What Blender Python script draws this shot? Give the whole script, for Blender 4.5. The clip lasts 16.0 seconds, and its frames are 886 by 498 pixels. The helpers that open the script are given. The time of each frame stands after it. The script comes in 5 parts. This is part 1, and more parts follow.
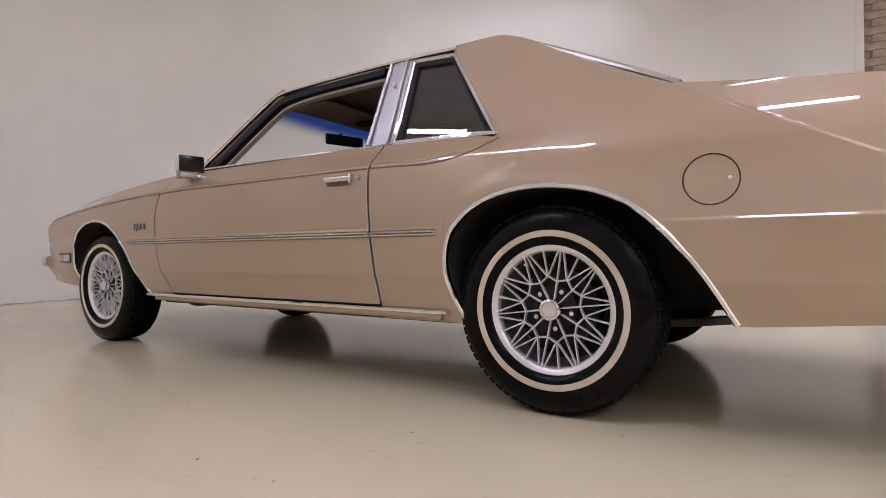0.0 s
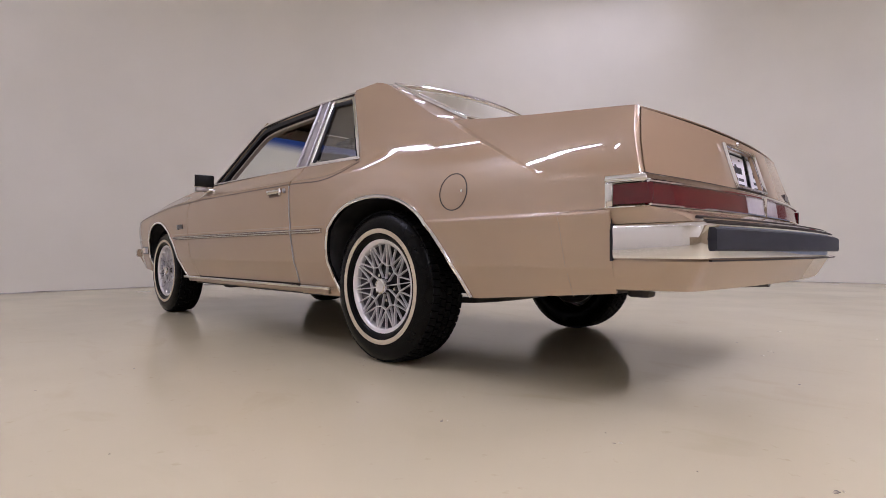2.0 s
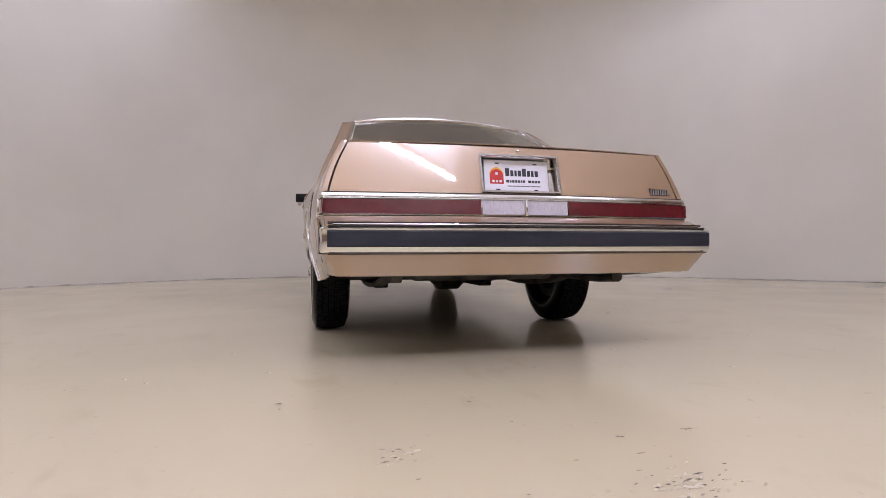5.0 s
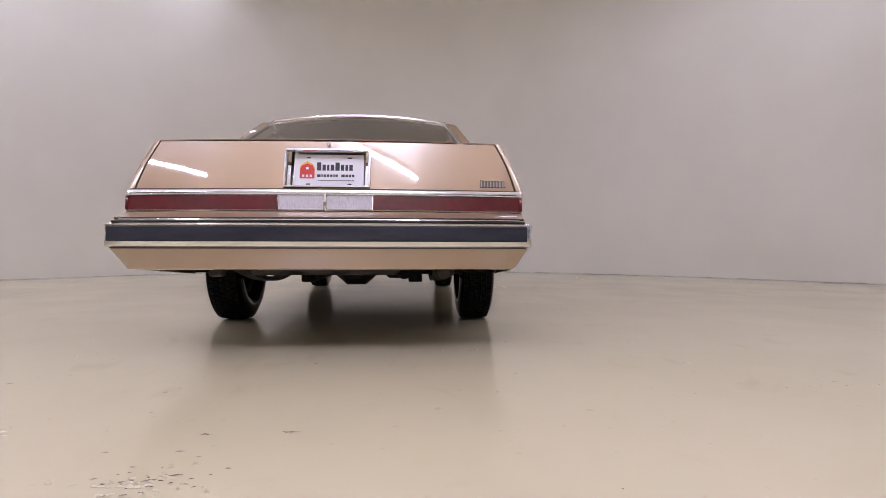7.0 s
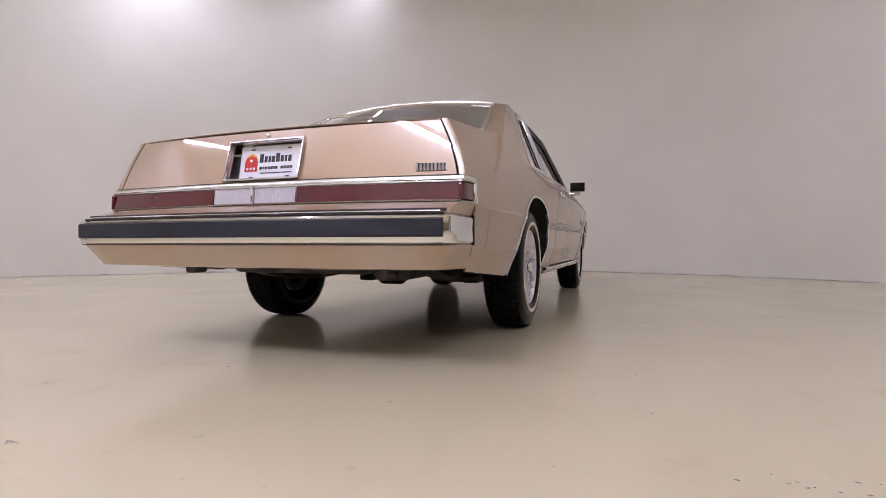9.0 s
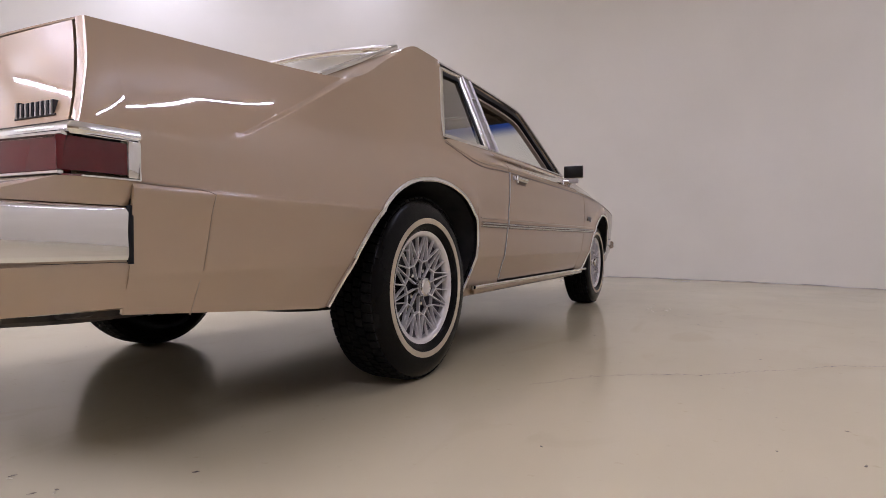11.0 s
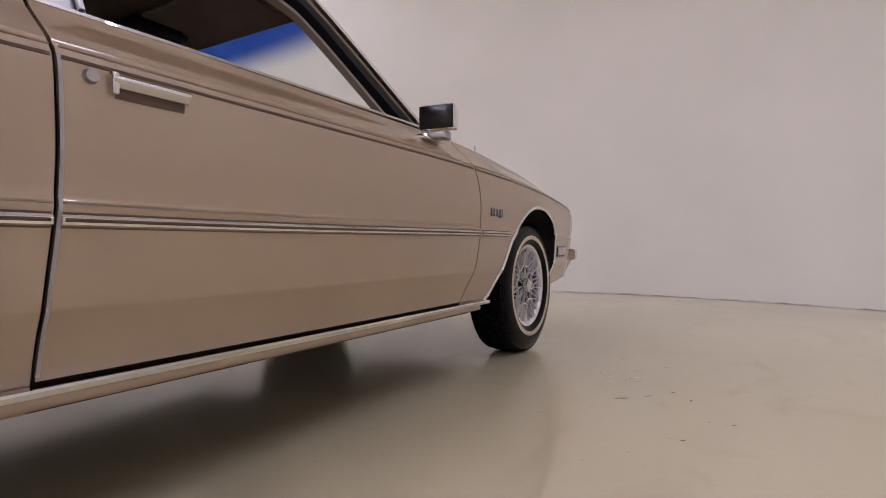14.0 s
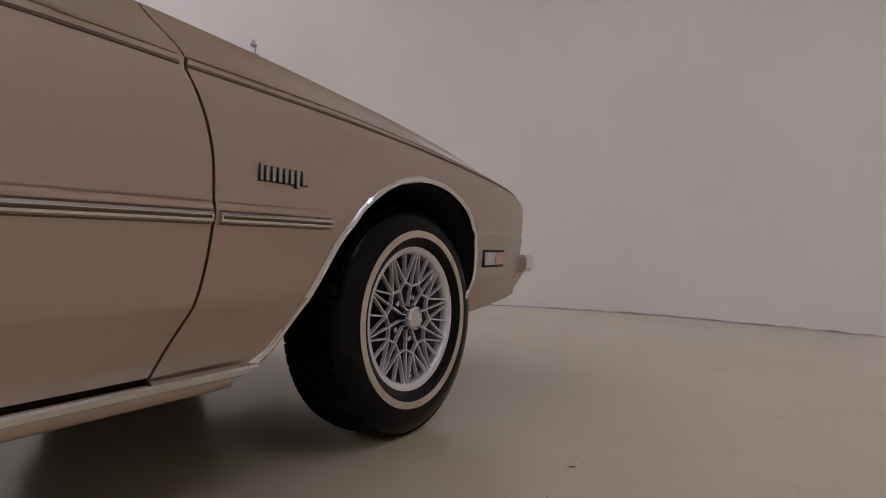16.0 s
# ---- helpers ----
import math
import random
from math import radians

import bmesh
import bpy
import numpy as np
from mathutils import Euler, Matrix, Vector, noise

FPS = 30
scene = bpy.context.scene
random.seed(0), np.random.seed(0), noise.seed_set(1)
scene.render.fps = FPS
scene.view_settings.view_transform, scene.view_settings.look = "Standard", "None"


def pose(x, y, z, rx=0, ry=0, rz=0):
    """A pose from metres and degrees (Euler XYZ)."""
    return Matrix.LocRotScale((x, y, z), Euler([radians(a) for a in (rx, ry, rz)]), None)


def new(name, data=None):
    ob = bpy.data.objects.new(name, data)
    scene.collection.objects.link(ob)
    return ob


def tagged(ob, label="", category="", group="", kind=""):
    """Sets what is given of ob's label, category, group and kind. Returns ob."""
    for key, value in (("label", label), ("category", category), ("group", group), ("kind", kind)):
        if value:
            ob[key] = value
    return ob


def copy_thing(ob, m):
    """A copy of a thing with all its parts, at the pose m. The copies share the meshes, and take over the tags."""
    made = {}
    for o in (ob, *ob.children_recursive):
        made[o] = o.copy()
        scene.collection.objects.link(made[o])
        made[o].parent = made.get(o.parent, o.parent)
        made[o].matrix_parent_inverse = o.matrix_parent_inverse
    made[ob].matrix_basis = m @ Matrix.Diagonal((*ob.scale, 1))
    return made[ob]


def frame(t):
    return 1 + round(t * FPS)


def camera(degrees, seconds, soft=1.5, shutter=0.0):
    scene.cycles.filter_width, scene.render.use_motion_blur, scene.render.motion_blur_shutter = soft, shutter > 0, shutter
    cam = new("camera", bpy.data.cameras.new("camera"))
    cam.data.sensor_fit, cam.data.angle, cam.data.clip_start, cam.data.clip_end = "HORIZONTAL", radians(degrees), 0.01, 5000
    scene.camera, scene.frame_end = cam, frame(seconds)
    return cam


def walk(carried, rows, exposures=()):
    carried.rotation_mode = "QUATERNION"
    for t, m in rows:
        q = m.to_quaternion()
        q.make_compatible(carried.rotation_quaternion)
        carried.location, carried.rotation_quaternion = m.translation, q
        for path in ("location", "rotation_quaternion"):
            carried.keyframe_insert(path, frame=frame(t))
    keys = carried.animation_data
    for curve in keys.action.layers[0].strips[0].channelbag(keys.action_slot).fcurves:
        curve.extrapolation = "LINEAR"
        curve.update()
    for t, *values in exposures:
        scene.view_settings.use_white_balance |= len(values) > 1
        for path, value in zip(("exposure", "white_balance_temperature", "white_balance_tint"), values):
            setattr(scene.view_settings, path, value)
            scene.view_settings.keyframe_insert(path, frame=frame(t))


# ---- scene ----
cam = camera(78.78, 16.0, soft=0.5)
PATH = [  # seconds, x, y, z, pitch, roll, yaw
    (0.00, -2.441, -0.626, 0.516, 0.31, 0.50, -57.51),
    (0.50, -2.443, -0.941, 0.492, 0.11, 0.37, -56.17),
    (1.00, -2.405, -1.248, 0.497, 0.05, 0.10, -53.67),
    (1.50, -2.351, -1.516, 0.502, 0.34, -0.02, -49.39),
    (2.00, -2.299, -1.845, 0.479, 0.34, 0.05, -44.93),
    (2.50, -2.169, -2.175, 0.471, 0.32, 0.03, -41.66),
    (3.00, -1.992, -2.454, 0.478, 0.12, -0.02, -37.12),
    (3.20, -1.911, -2.569, 0.488, -0.01, -0.16, -34.31),
    (3.90, -1.590, -2.945, 0.489, -0.15, -0.17, -26.42),
    (4.60, -1.177, -3.249, 0.475, -0.08, 0.03, -18.65),
    (5.30, -0.722, -3.427, 0.472, -0.07, 0.16, -12.84),
    (5.50, -0.598, -3.465, 0.471, -0.28, 0.06, -12.14),
    (6.00, -0.263, -3.523, 0.484, -0.19, 0.17, -8.60),
    (6.50, 0.064, -3.550, 0.467, -0.27, -0.07, -5.68),
    (7.00, 0.365, -3.519, 0.465, -0.32, -0.12, -3.15),
    (7.50, 0.662, -3.428, 0.481, -0.30, -0.05, 1.62),
    (8.00, 0.955, -3.317, 0.466, -0.44, -0.11, 9.07),
    (8.20, 1.047, -3.271, 0.466, -0.45, -0.19, 11.22),
    (8.90, 1.380, -3.025, 0.457, -0.51, -0.08, 19.23),
    (9.60, 1.611, -2.640, 0.457, -0.46, 0.23, 24.35),
    (10.30, 1.745, -2.172, 0.469, -0.46, 0.33, 27.02),
    (10.50, 1.786, -2.037, 0.494, -0.44, 0.39, 27.81),
    (11.00, 1.831, -1.681, 0.488, -0.53, 0.21, 28.61),
    (11.50, 1.802, -1.349, 0.495, -0.27, 0.02, 28.39),
    (12.00, 1.785, -1.045, 0.526, -0.26, 0.30, 28.78),
    (12.50, 1.793, -0.709, 0.522, -0.21, 0.25, 29.17),
    (13.00, 1.789, -0.381, 0.527, -0.28, 0.37, 29.07),
    (13.50, 1.797, -0.062, 0.540, -0.17, 0.37, 29.57),
    (14.00, 1.816, 0.282, 0.526, -0.20, 0.32, 30.71),
    (14.50, 1.802, 0.616, 0.524, 0.08, -0.01, 31.28),
    (15.00, 1.765, 0.945, 0.531, -0.06, -0.14, 31.55),
    (15.50, 1.733, 1.270, 0.521, 0.08, -0.43, 31.94),
    (16.00, 1.692, 1.580, 0.524, 0.21, -0.30, 32.40),
]
EXPOSURES = [(0,.05),(1.2,0),(3,-.07),(5.5,-.15),(8.2,-.12),(10.5,-.06),(12.5,0.04),(14.5,.11),(15.3,.11),(15.7,0),(16,-.44)]
walk(cam, [(t, pose(x, y, z, 90 + p, r, w)) for t, x, y, z, p, r, w in PATH], EXPOSURES)


# ---- world and light ----
world = bpy.data.worlds.new("world")
scene.world = world
world.use_nodes = True
world.node_tree.nodes["Background"].inputs[0].default_value = (0.9, 0.92, 1.0, 1)
world.node_tree.nodes["Background"].inputs[1].default_value = 0.02
LIGHT_Z = 5.1
LIGHT_COLOR = (0.975, 0.966, 1.31)
LIGHT_TURN = -26.6  # the rows of strip lights run aslant to the car
TUBE_POWER = 41  # watts of a 1.2 m strip
# rows of strips: distance across, first and last middle along, number, share of the power down and up
ROWS = [(3.95, 1.6, 4.05, 3, 0.27, 0.12), (-5.35, 0.9, 3.35, 3, 1.25, 2.4), (-7.4, -3.9, -1.45, 3, 0.45, 0.5), (-2.2, 5.0, 6.25, 2, 0.75, 0.5)]
# strips by themselves: x, y, turn, shares
ALONE = [(-3.0, 4.85, 80, 0.2, 0.03), (-3.25, 3.6, 80, 0.25, 0.03), (-5.2, 3.0, -62, 0.6, 0.1), (-4.63, 1.9, -62, 0.6, 0.1), (-2.52, -0.9, -88, 0.5, 0.1)]


# ---- materials ----
def material(name, color, rough=0.5, metal=0.0, **more):
    m = bpy.data.materials.new(name)
    m.use_nodes = True
    b = m.node_tree.nodes["Principled BSDF"]
    b.inputs["Base Color"].default_value = (*color, 1)
    b.inputs["Roughness"].default_value = rough
    b.inputs["Metallic"].default_value = metal
    for key, value in more.items():
        b.inputs[key.replace("_", " ")].default_value = value
    return m


def vary(m, low, high, scale, detail=4, lo=0.35, hi=0.65, coords="Object", target="Base Color", stretch=(1, 1, 1), distortion=0.0):
    """Drives a colour or a value of the shader by noise between low and high."""
    t = m.node_tree
    b = t.nodes["Principled BSDF"]
    co, mp, nz, rp = (t.nodes.new(k) for k in ("ShaderNodeTexCoord", "ShaderNodeMapping", "ShaderNodeTexNoise", "ShaderNodeValToRGB"))
    mp.inputs["Scale"].default_value = stretch
    nz.inputs["Scale"].default_value, nz.inputs["Detail"].default_value, nz.inputs["Distortion"].default_value = scale, detail, distortion
    rp.color_ramp.elements[0].position, rp.color_ramp.elements[1].position = lo, hi
    rp.color_ramp.elements[0].color = (*low, 1) if len(low) == 3 else low
    rp.color_ramp.elements[1].color = (*high, 1) if len(high) == 3 else high
    t.links.new(co.outputs[coords], mp.inputs[0])
    t.links.new(mp.outputs[0], nz.inputs["Vector"])
    t.links.new(nz.outputs["Fac"], rp.inputs[0])
    if target:
        t.links.new(rp.outputs[0], b.inputs[target])
    return rp


def relief(m, scale, strength, distance=0.002, detail=6, stretch=(1, 1, 1), coords="Object"):
    t = m.node_tree
    b = t.nodes["Principled BSDF"]
    co, mp, nz, bp = (t.nodes.new(k) for k in ("ShaderNodeTexCoord", "ShaderNodeMapping", "ShaderNodeTexNoise", "ShaderNodeBump"))
    mp.inputs["Scale"].default_value = stretch
    nz.inputs["Scale"].default_value, nz.inputs["Detail"].default_value = scale, detail
    bp.inputs["Strength"].default_value, bp.inputs["Distance"].default_value = strength, distance
    t.links.new(co.outputs[coords], mp.inputs[0])
    t.links.new(mp.outputs[0], nz.inputs["Vector"])
    t.links.new(nz.outputs["Fac"], bp.inputs["Height"])
    t.links.new(bp.outputs[0], b.inputs["Normal"])
    return bp


def grey(v):
    return (v, v, v)


M_WALL = material("white_wall_paint", (0.72, 0.70, 0.68), 0.55)
vary(M_WALL, (0.745, 0.716, 0.628), (0.795, 0.766, 0.680), 0.7, 6)
relief(M_WALL, 3, 0.25, 0.01, 10)
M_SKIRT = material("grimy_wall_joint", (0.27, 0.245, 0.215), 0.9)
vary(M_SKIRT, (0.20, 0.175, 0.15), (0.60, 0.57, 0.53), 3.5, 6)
M_CEIL = material("ceiling_paint", (0.78, 0.76, 0.73), 0.8)
vary(M_CEIL, (0.75, 0.73, 0.70), (0.80, 0.78, 0.76), 1.2)
M_BRICK = material("tan_brick", (0.40, 0.31, 0.23), 0.85)
vary(M_BRICK, (0.36, 0.275, 0.20), (0.46, 0.36, 0.27), 9)
relief(M_BRICK, 40, 0.5, 0.004)
M_MORTAR = material("mortar", (0.27, 0.22, 0.18), 0.95)
vary(M_MORTAR, (0.27, 0.22, 0.18), (0.36, 0.30, 0.25), 12)
M_WHITED = material("whitewashed_brick", (0.52, 0.49, 0.47), 0.8)
vary(M_WHITED, (0.46, 0.43, 0.41), (0.58, 0.55, 0.53), 8)
relief(M_WHITED, 40, 0.4, 0.004)
M_RED_BAND = material("dark_red_wall_paint", (0.17, 0.030, 0.026), 0.6)
vary(M_RED_BAND, (0.15, 0.026, 0.022), (0.20, 0.036, 0.030), 6)
M_DADO = material("blue_grey_wall_paint", (0.22, 0.25, 0.32), 0.6)
vary(M_DADO, (0.19, 0.22, 0.28), (0.25, 0.28, 0.35), 4)
# tan of the added dado, picked for its reflection in the lower body
M_HALL = material("tan_reflected_dado", (0.27, 0.205, 0.125), 0.7)
vary(M_HALL, (0.24, 0.18, 0.108), (0.30, 0.23, 0.145), 1.6, 6)
relief(M_HALL, 30, 0.3, 0.004)
M_FLOOR = material("cream_epoxy_floor", (0.50, 0.455, 0.35), 0.2, 0.0, Specular_IOR_Level=0.5)
_broad = vary(M_FLOOR, (0.590, 0.518, 0.348), (0.634, 0.560, 0.385), 0.55, 5, target="")
_specks = vary(M_FLOOR, (0.90, 0.88, 0.85), (1, 1, 1), 26, 8, 0.25, 0.34, target="")
_scuffs = vary(M_FLOOR, (0.95, 0.94, 0.92), (1, 1, 1), 3.2, 9, 0.30, 0.42, target="", stretch=(1, 0.45, 1), distortion=1.5)
_nt = M_FLOOR.node_tree
_prev = _broad.outputs[0]
for _r in (_specks, _scuffs):
    _mx = _nt.nodes.new("ShaderNodeMix")
    _mx.data_type, _mx.blend_type = "RGBA", "MULTIPLY"
    _mx.inputs["Factor"].default_value = 1.0
    _ins = [q for q in _mx.inputs if q.type == "RGBA"]
    _nt.links.new(_prev, _ins[0])
    _nt.links.new(_r.outputs[0], _ins[1])
    _prev = next(q for q in _mx.outputs if q.type == "RGBA")
_nt.links.new(_prev, _nt.nodes["Principled BSDF"].inputs["Base Color"])
vary(M_FLOOR, grey(0.145), grey(0.175), 1.6, 8, target="Roughness")
relief(M_FLOOR, 5.5, 0.040, 0.01, 3)
M_CHIP = material("bared_concrete_chip", (0.13, 0.11, 0.09), 0.9)
vary(M_CHIP, (0.11, 0.09, 0.07), (0.42, 0.365, 0.265), 60, 5)
M_FLAKE = material("lifted_paint_edge", (0.60, 0.535, 0.385), 0.45)

M_PAINT = material("beige_metallic_paint", (0.406, 0.275, 0.165), 0.58, 0.62, Coat_Weight=1.0, Coat_Roughness=0.03, Coat_IOR=2.4)
vary(M_PAINT, (0.400, 0.270, 0.161), (0.412, 0.280, 0.169), 2.5, 3)
M_CHROME = material("chrome", (0.78, 0.77, 0.76), 0.08, 1.0)
vary(M_CHROME, grey(0.025), grey(0.08), 18, 6, target="Roughness")
M_STAIN = material("brushed_bright_metal", (0.72, 0.70, 0.68), 0.24, 1.0)
M_PILLAR = material("polished_pillar_trim", (0.43, 0.41, 0.41), 0.22, 1.0)
vary(M_PILLAR, grey(0.30), grey(0.42), 14, 5, target="Roughness")
M_BLACK = material("black_plastic", (0.010, 0.010, 0.012), 0.5, Specular_IOR_Level=0.2)
M_RUB = material("dark_rubber_strip", (0.035, 0.036, 0.045), 0.55, Specular_IOR_Level=0.3)
vary(M_RUB, (0.014, 0.015, 0.022), (0.026, 0.027, 0.036), 6, 6, stretch=(1, 1, 6))
M_GAP = material("panel_gap_shadow", (0.03, 0.02, 0.014), 0.8)
# moulding insert colour, also the shade painted into grooves and the handle recess
M_SEAM = material("dark_beige_trim_and_shade", (0.12, 0.075, 0.048), 0.6)
# darker paint tone for seams, and for shade along the creases
M_SOFT_SEAM = material("beige_seam_and_crease_shade", (0.27, 0.195, 0.125), 0.6)
M_TYRE = material("tyre_rubber", (0.005, 0.005, 0.005), 0.24, Specular_IOR_Level=0.12)
vary(M_TYRE, (0.002, 0.002, 0.002), (0.005, 0.0048, 0.0045), 7, 6)
relief(M_TYRE, 60, 0.25, 0.002)
M_TREAD = material("tread_rubber", (0.02, 0.02, 0.02), 0.75, Specular_IOR_Level=0.1)
vary(M_TREAD, (0.003, 0.003, 0.003), (0.010, 0.0095, 0.009), 25, 6)
M_WHITEWALL = material("cream_whitewall_rubber", (0.62, 0.52, 0.40), 0.5)
vary(M_WHITEWALL, (0.56, 0.475, 0.345), (0.66, 0.57, 0.43), 12, 6)
M_RIM = material("cast_alloy_rim", (0.78, 0.76, 0.76), 0.36, 0.6)
vary(M_RIM, grey(0.28), grey(0.45), 30, 5, target="Roughness")
M_DRUM = material("dark_brake_drum", (0.020, 0.019, 0.020), 0.6, 0.3)
M_BARREL = material("dull_barrel_metal", (0.20, 0.185, 0.20), 0.5, 0.5)
M_CAP = material("cream_cap_disc", (0.66, 0.62, 0.56), 0.35)
M_WELL = material("wheel_well_undercoat", (0.012, 0.011, 0.010), 0.9)
vary(M_WELL, (0.008, 0.008, 0.007), (0.022, 0.020, 0.018), 14, 6)
M_UNDER = material("greasy_underbody_steel", (0.05, 0.042, 0.036), 0.65, 0.4)
vary(M_UNDER, (0.025, 0.022, 0.02), (0.10, 0.085, 0.07), 8, 7)
M_RED = material("dark_red_lens", (0.10, 0.006, 0.010), 0.2, 0.0, Specular_IOR_Level=0.2, Coat_Weight=0.7, Coat_Roughness=0.03, Coat_IOR=1.55)
vary(M_RED, (0.085, 0.003, 0.006), (0.100, 0.004, 0.008), 30, 3)
M_WHITELENS = material("frosted_white_lens", (0.50, 0.47, 0.50), 0.25, 0.0, Coat_Weight=1.0)
vary(M_WHITELENS, (0.44, 0.41, 0.44), (0.56, 0.53, 0.56), 60, 3, stretch=(6, 1, 1))
M_AMBER = material("pale_orange_lens", (0.55, 0.26, 0.16), 0.2, 0.0, Coat_Weight=1.0)
M_PLATE = material("white_plate_enamel", (0.80, 0.79, 0.82), 0.3)
M_INK = material("black_plate_ink", (0.03, 0.03, 0.035), 0.5)
M_LOGO_RED = material("red_plate_ink", (0.55, 0.03, 0.02), 0.4)
M_LOGO_YEL = material("yellow_plate_ink", (0.80, 0.45, 0.05), 0.4)
M_HEAD = material("tan_headliner_cloth", (0.22, 0.165, 0.12), 0.9)
vary(M_HEAD, (0.19, 0.14, 0.10), (0.26, 0.195, 0.145), 5, 8)
relief(M_HEAD, 200, 0.3, 0.002)
M_SEAT = material("brown_seat_cloth", (0.10, 0.066, 0.045), 0.85)
vary(M_SEAT, (0.08, 0.052, 0.035), (0.13, 0.09, 0.06), 8, 6)
M_DASH = material("dark_brown_dash_vinyl", (0.03, 0.022, 0.018), 0.55)
relief(M_DASH, 150, 0.4, 0.001)
M_TRIM = material("tan_pillar_trim", (0.27, 0.22, 0.18), 0.6)
M_LAMP_METAL = material("white_fixture_enamel", (0.7, 0.7, 0.7), 0.5)


def glass(name, tint, low=None, z0=0, z1=1, gloss=1.0):
    """Clear pane: straight through, with a mirror-like gloss that grows at grazing angles. low: the tint below z0, fading to tint at z1."""
    m = bpy.data.materials.new(name)
    m.use_nodes = True
    t = m.node_tree
    t.nodes.remove(t.nodes["Principled BSDF"])
    tr, gl, mx, lw, pw, ad = (t.nodes.new(k) for k in ("ShaderNodeBsdfTransparent", "ShaderNodeBsdfGlossy", "ShaderNodeMixShader", "ShaderNodeLayerWeight", "ShaderNodeMath", "ShaderNodeMath"))
    tr.inputs[0].default_value = (*tint, 1)
    gl.inputs[0].default_value = (1, 1, 1, 1)
    gl.inputs["Roughness"].default_value = 0.0
    lw.inputs[0].default_value = 0.5
    pw.operation, pw.inputs[1].default_value = "POWER", 4.0
    ad.operation, ad.inputs[1].default_value, ad.inputs[2].default_value = "MULTIPLY_ADD", 0.85 * gloss, 0.05 * gloss
    t.links.new(lw.outputs["Facing"], pw.inputs[0])
    t.links.new(pw.outputs[0], ad.inputs[0])
    t.links.new(ad.outputs[0], mx.inputs[0])
    t.links.new(tr.outputs[0], mx.inputs[1])
    t.links.new(gl.outputs[0], mx.inputs[2])
    t.links.new(mx.outputs[0], t.nodes["Material Output"].inputs[0])
    if low:
        co, sp, mr, mc = (t.nodes.new(k) for k in ("ShaderNodeTexCoord", "ShaderNodeSeparateXYZ", "ShaderNodeMapRange", "ShaderNodeMix"))
        mc.data_type = "RGBA"
        mr.interpolation_type = "SMOOTHSTEP"
        mr.inputs["From Min"].default_value, mr.inputs["From Max"].default_value = z0, z1
        mc.inputs["A"].default_value, mc.inputs["B"].default_value = (*low, 1), (*tint, 1)
        for sock in mc.inputs:
            if sock.type == "RGBA":
                sock.default_value = (*(low if sock.name == "A" else tint), 1)
        t.links.new(co.outputs["Object"], sp.inputs[0])
        t.links.new(sp.outputs["Z"], mr.inputs["Value"])
        t.links.new(mr.outputs[0], mc.inputs["Factor"])
        t.links.new(next(o for o in mc.outputs if o.type == "RGBA"), tr.inputs[0])
    return m


M_GLASS_DARK = glass("rear_quarter_glass", (0.80, 0.80, 0.72), gloss=1.7)
M_GLASS_CLEAR = glass("windscreen_glass", (0.88, 0.92, 0.90))
M_GLASS_BLUE = glass("blue_sun_band_glass", (0.03, 0.09, 0.42), (0.88, 0.92, 0.90), 1.186, 1.250)


# ---- helpers for building ----
def part(name, bm, mat, parent=None, label="", smooth=35.0, solid=0.0, bevel=0.0):
    """Links a bmesh as one mesh object, a thing or a part of one."""
    me = bpy.data.meshes.new(name)
    bm.normal_update()
    if smooth:
        for f in bm.faces:
            f.smooth = True
        for e in bm.edges:
            if len(e.link_faces) == 1 or len(e.link_faces) == 2 and e.calc_face_angle(0) > radians(smooth):
                e.smooth = False
    bm.to_mesh(me)
    bm.free()
    for m in mat if isinstance(mat, (list, tuple)) else [mat]:
        me.materials.append(m)
    ob = new(name, me)
    ob.parent = parent
    if solid:
        md = ob.modifiers.new("thickness", "SOLIDIFY")
        md.thickness, md.offset = abs(solid), -1 if solid > 0 else 1
    if bevel:
        md = ob.modifiers.new("rounding", "BEVEL")
        md.width, md.segments, md.limit_method, md.angle_limit = bevel, 2, "ANGLE", radians(40)
    if label:
        ob["label"] = label
    return ob


def curve(points):
    """A smooth function through a few (x, y) pairs, flat beyond the ends."""
    xs, ys = [p[0] for p in points], [p[1] for p in points]
    d = [(ys[i + 1] - ys[i]) / (xs[i + 1] - xs[i]) for i in range(len(xs) - 1)]
    m = [d[0]] + [0 if a * b <= 0 else 2 * a * b / (a + b) for a, b in zip(d, d[1:])] + [d[-1]]

    def f(x):
        if x <= xs[0]:
            return ys[0]
        if x >= xs[-1]:
            return ys[-1]
        i = max(k for k in range(len(xs) - 1) if xs[k] <= x)
        h = xs[i + 1] - xs[i]
        s = (x - xs[i]) / h
        return (2 * s**3 - 3 * s**2 + 1) * ys[i] + (s**3 - 2 * s**2 + s) * h * m[i] + (3 * s**2 - 2 * s**3) * ys[i + 1] + (s**3 - s**2) * h * m[i + 1]

    return f


def smoothstep(a, b, x):
    s = min(1.0, max(0.0, (x - a) / (b - a)))
    return s * s * (3 - 2 * s)


def grid(bm, fn, us, vs, mat=0, flip=False):
    """A sheet of quads over the parameters us and vs."""
    rows = [[bm.verts.new(fn(u, v)) for v in vs] for u in us]
    for a, b in zip(rows, rows[1:]):
        for i in range(len(vs) - 1):
            q = (a[i], b[i], b[i + 1], a[i + 1])
            f = bm.faces.new(q[::-1] if flip else q)
            f.material_index = mat
    return rows


def steps(a, b, n):
    return [a + (b - a) * i / n for i in range(n + 1)]


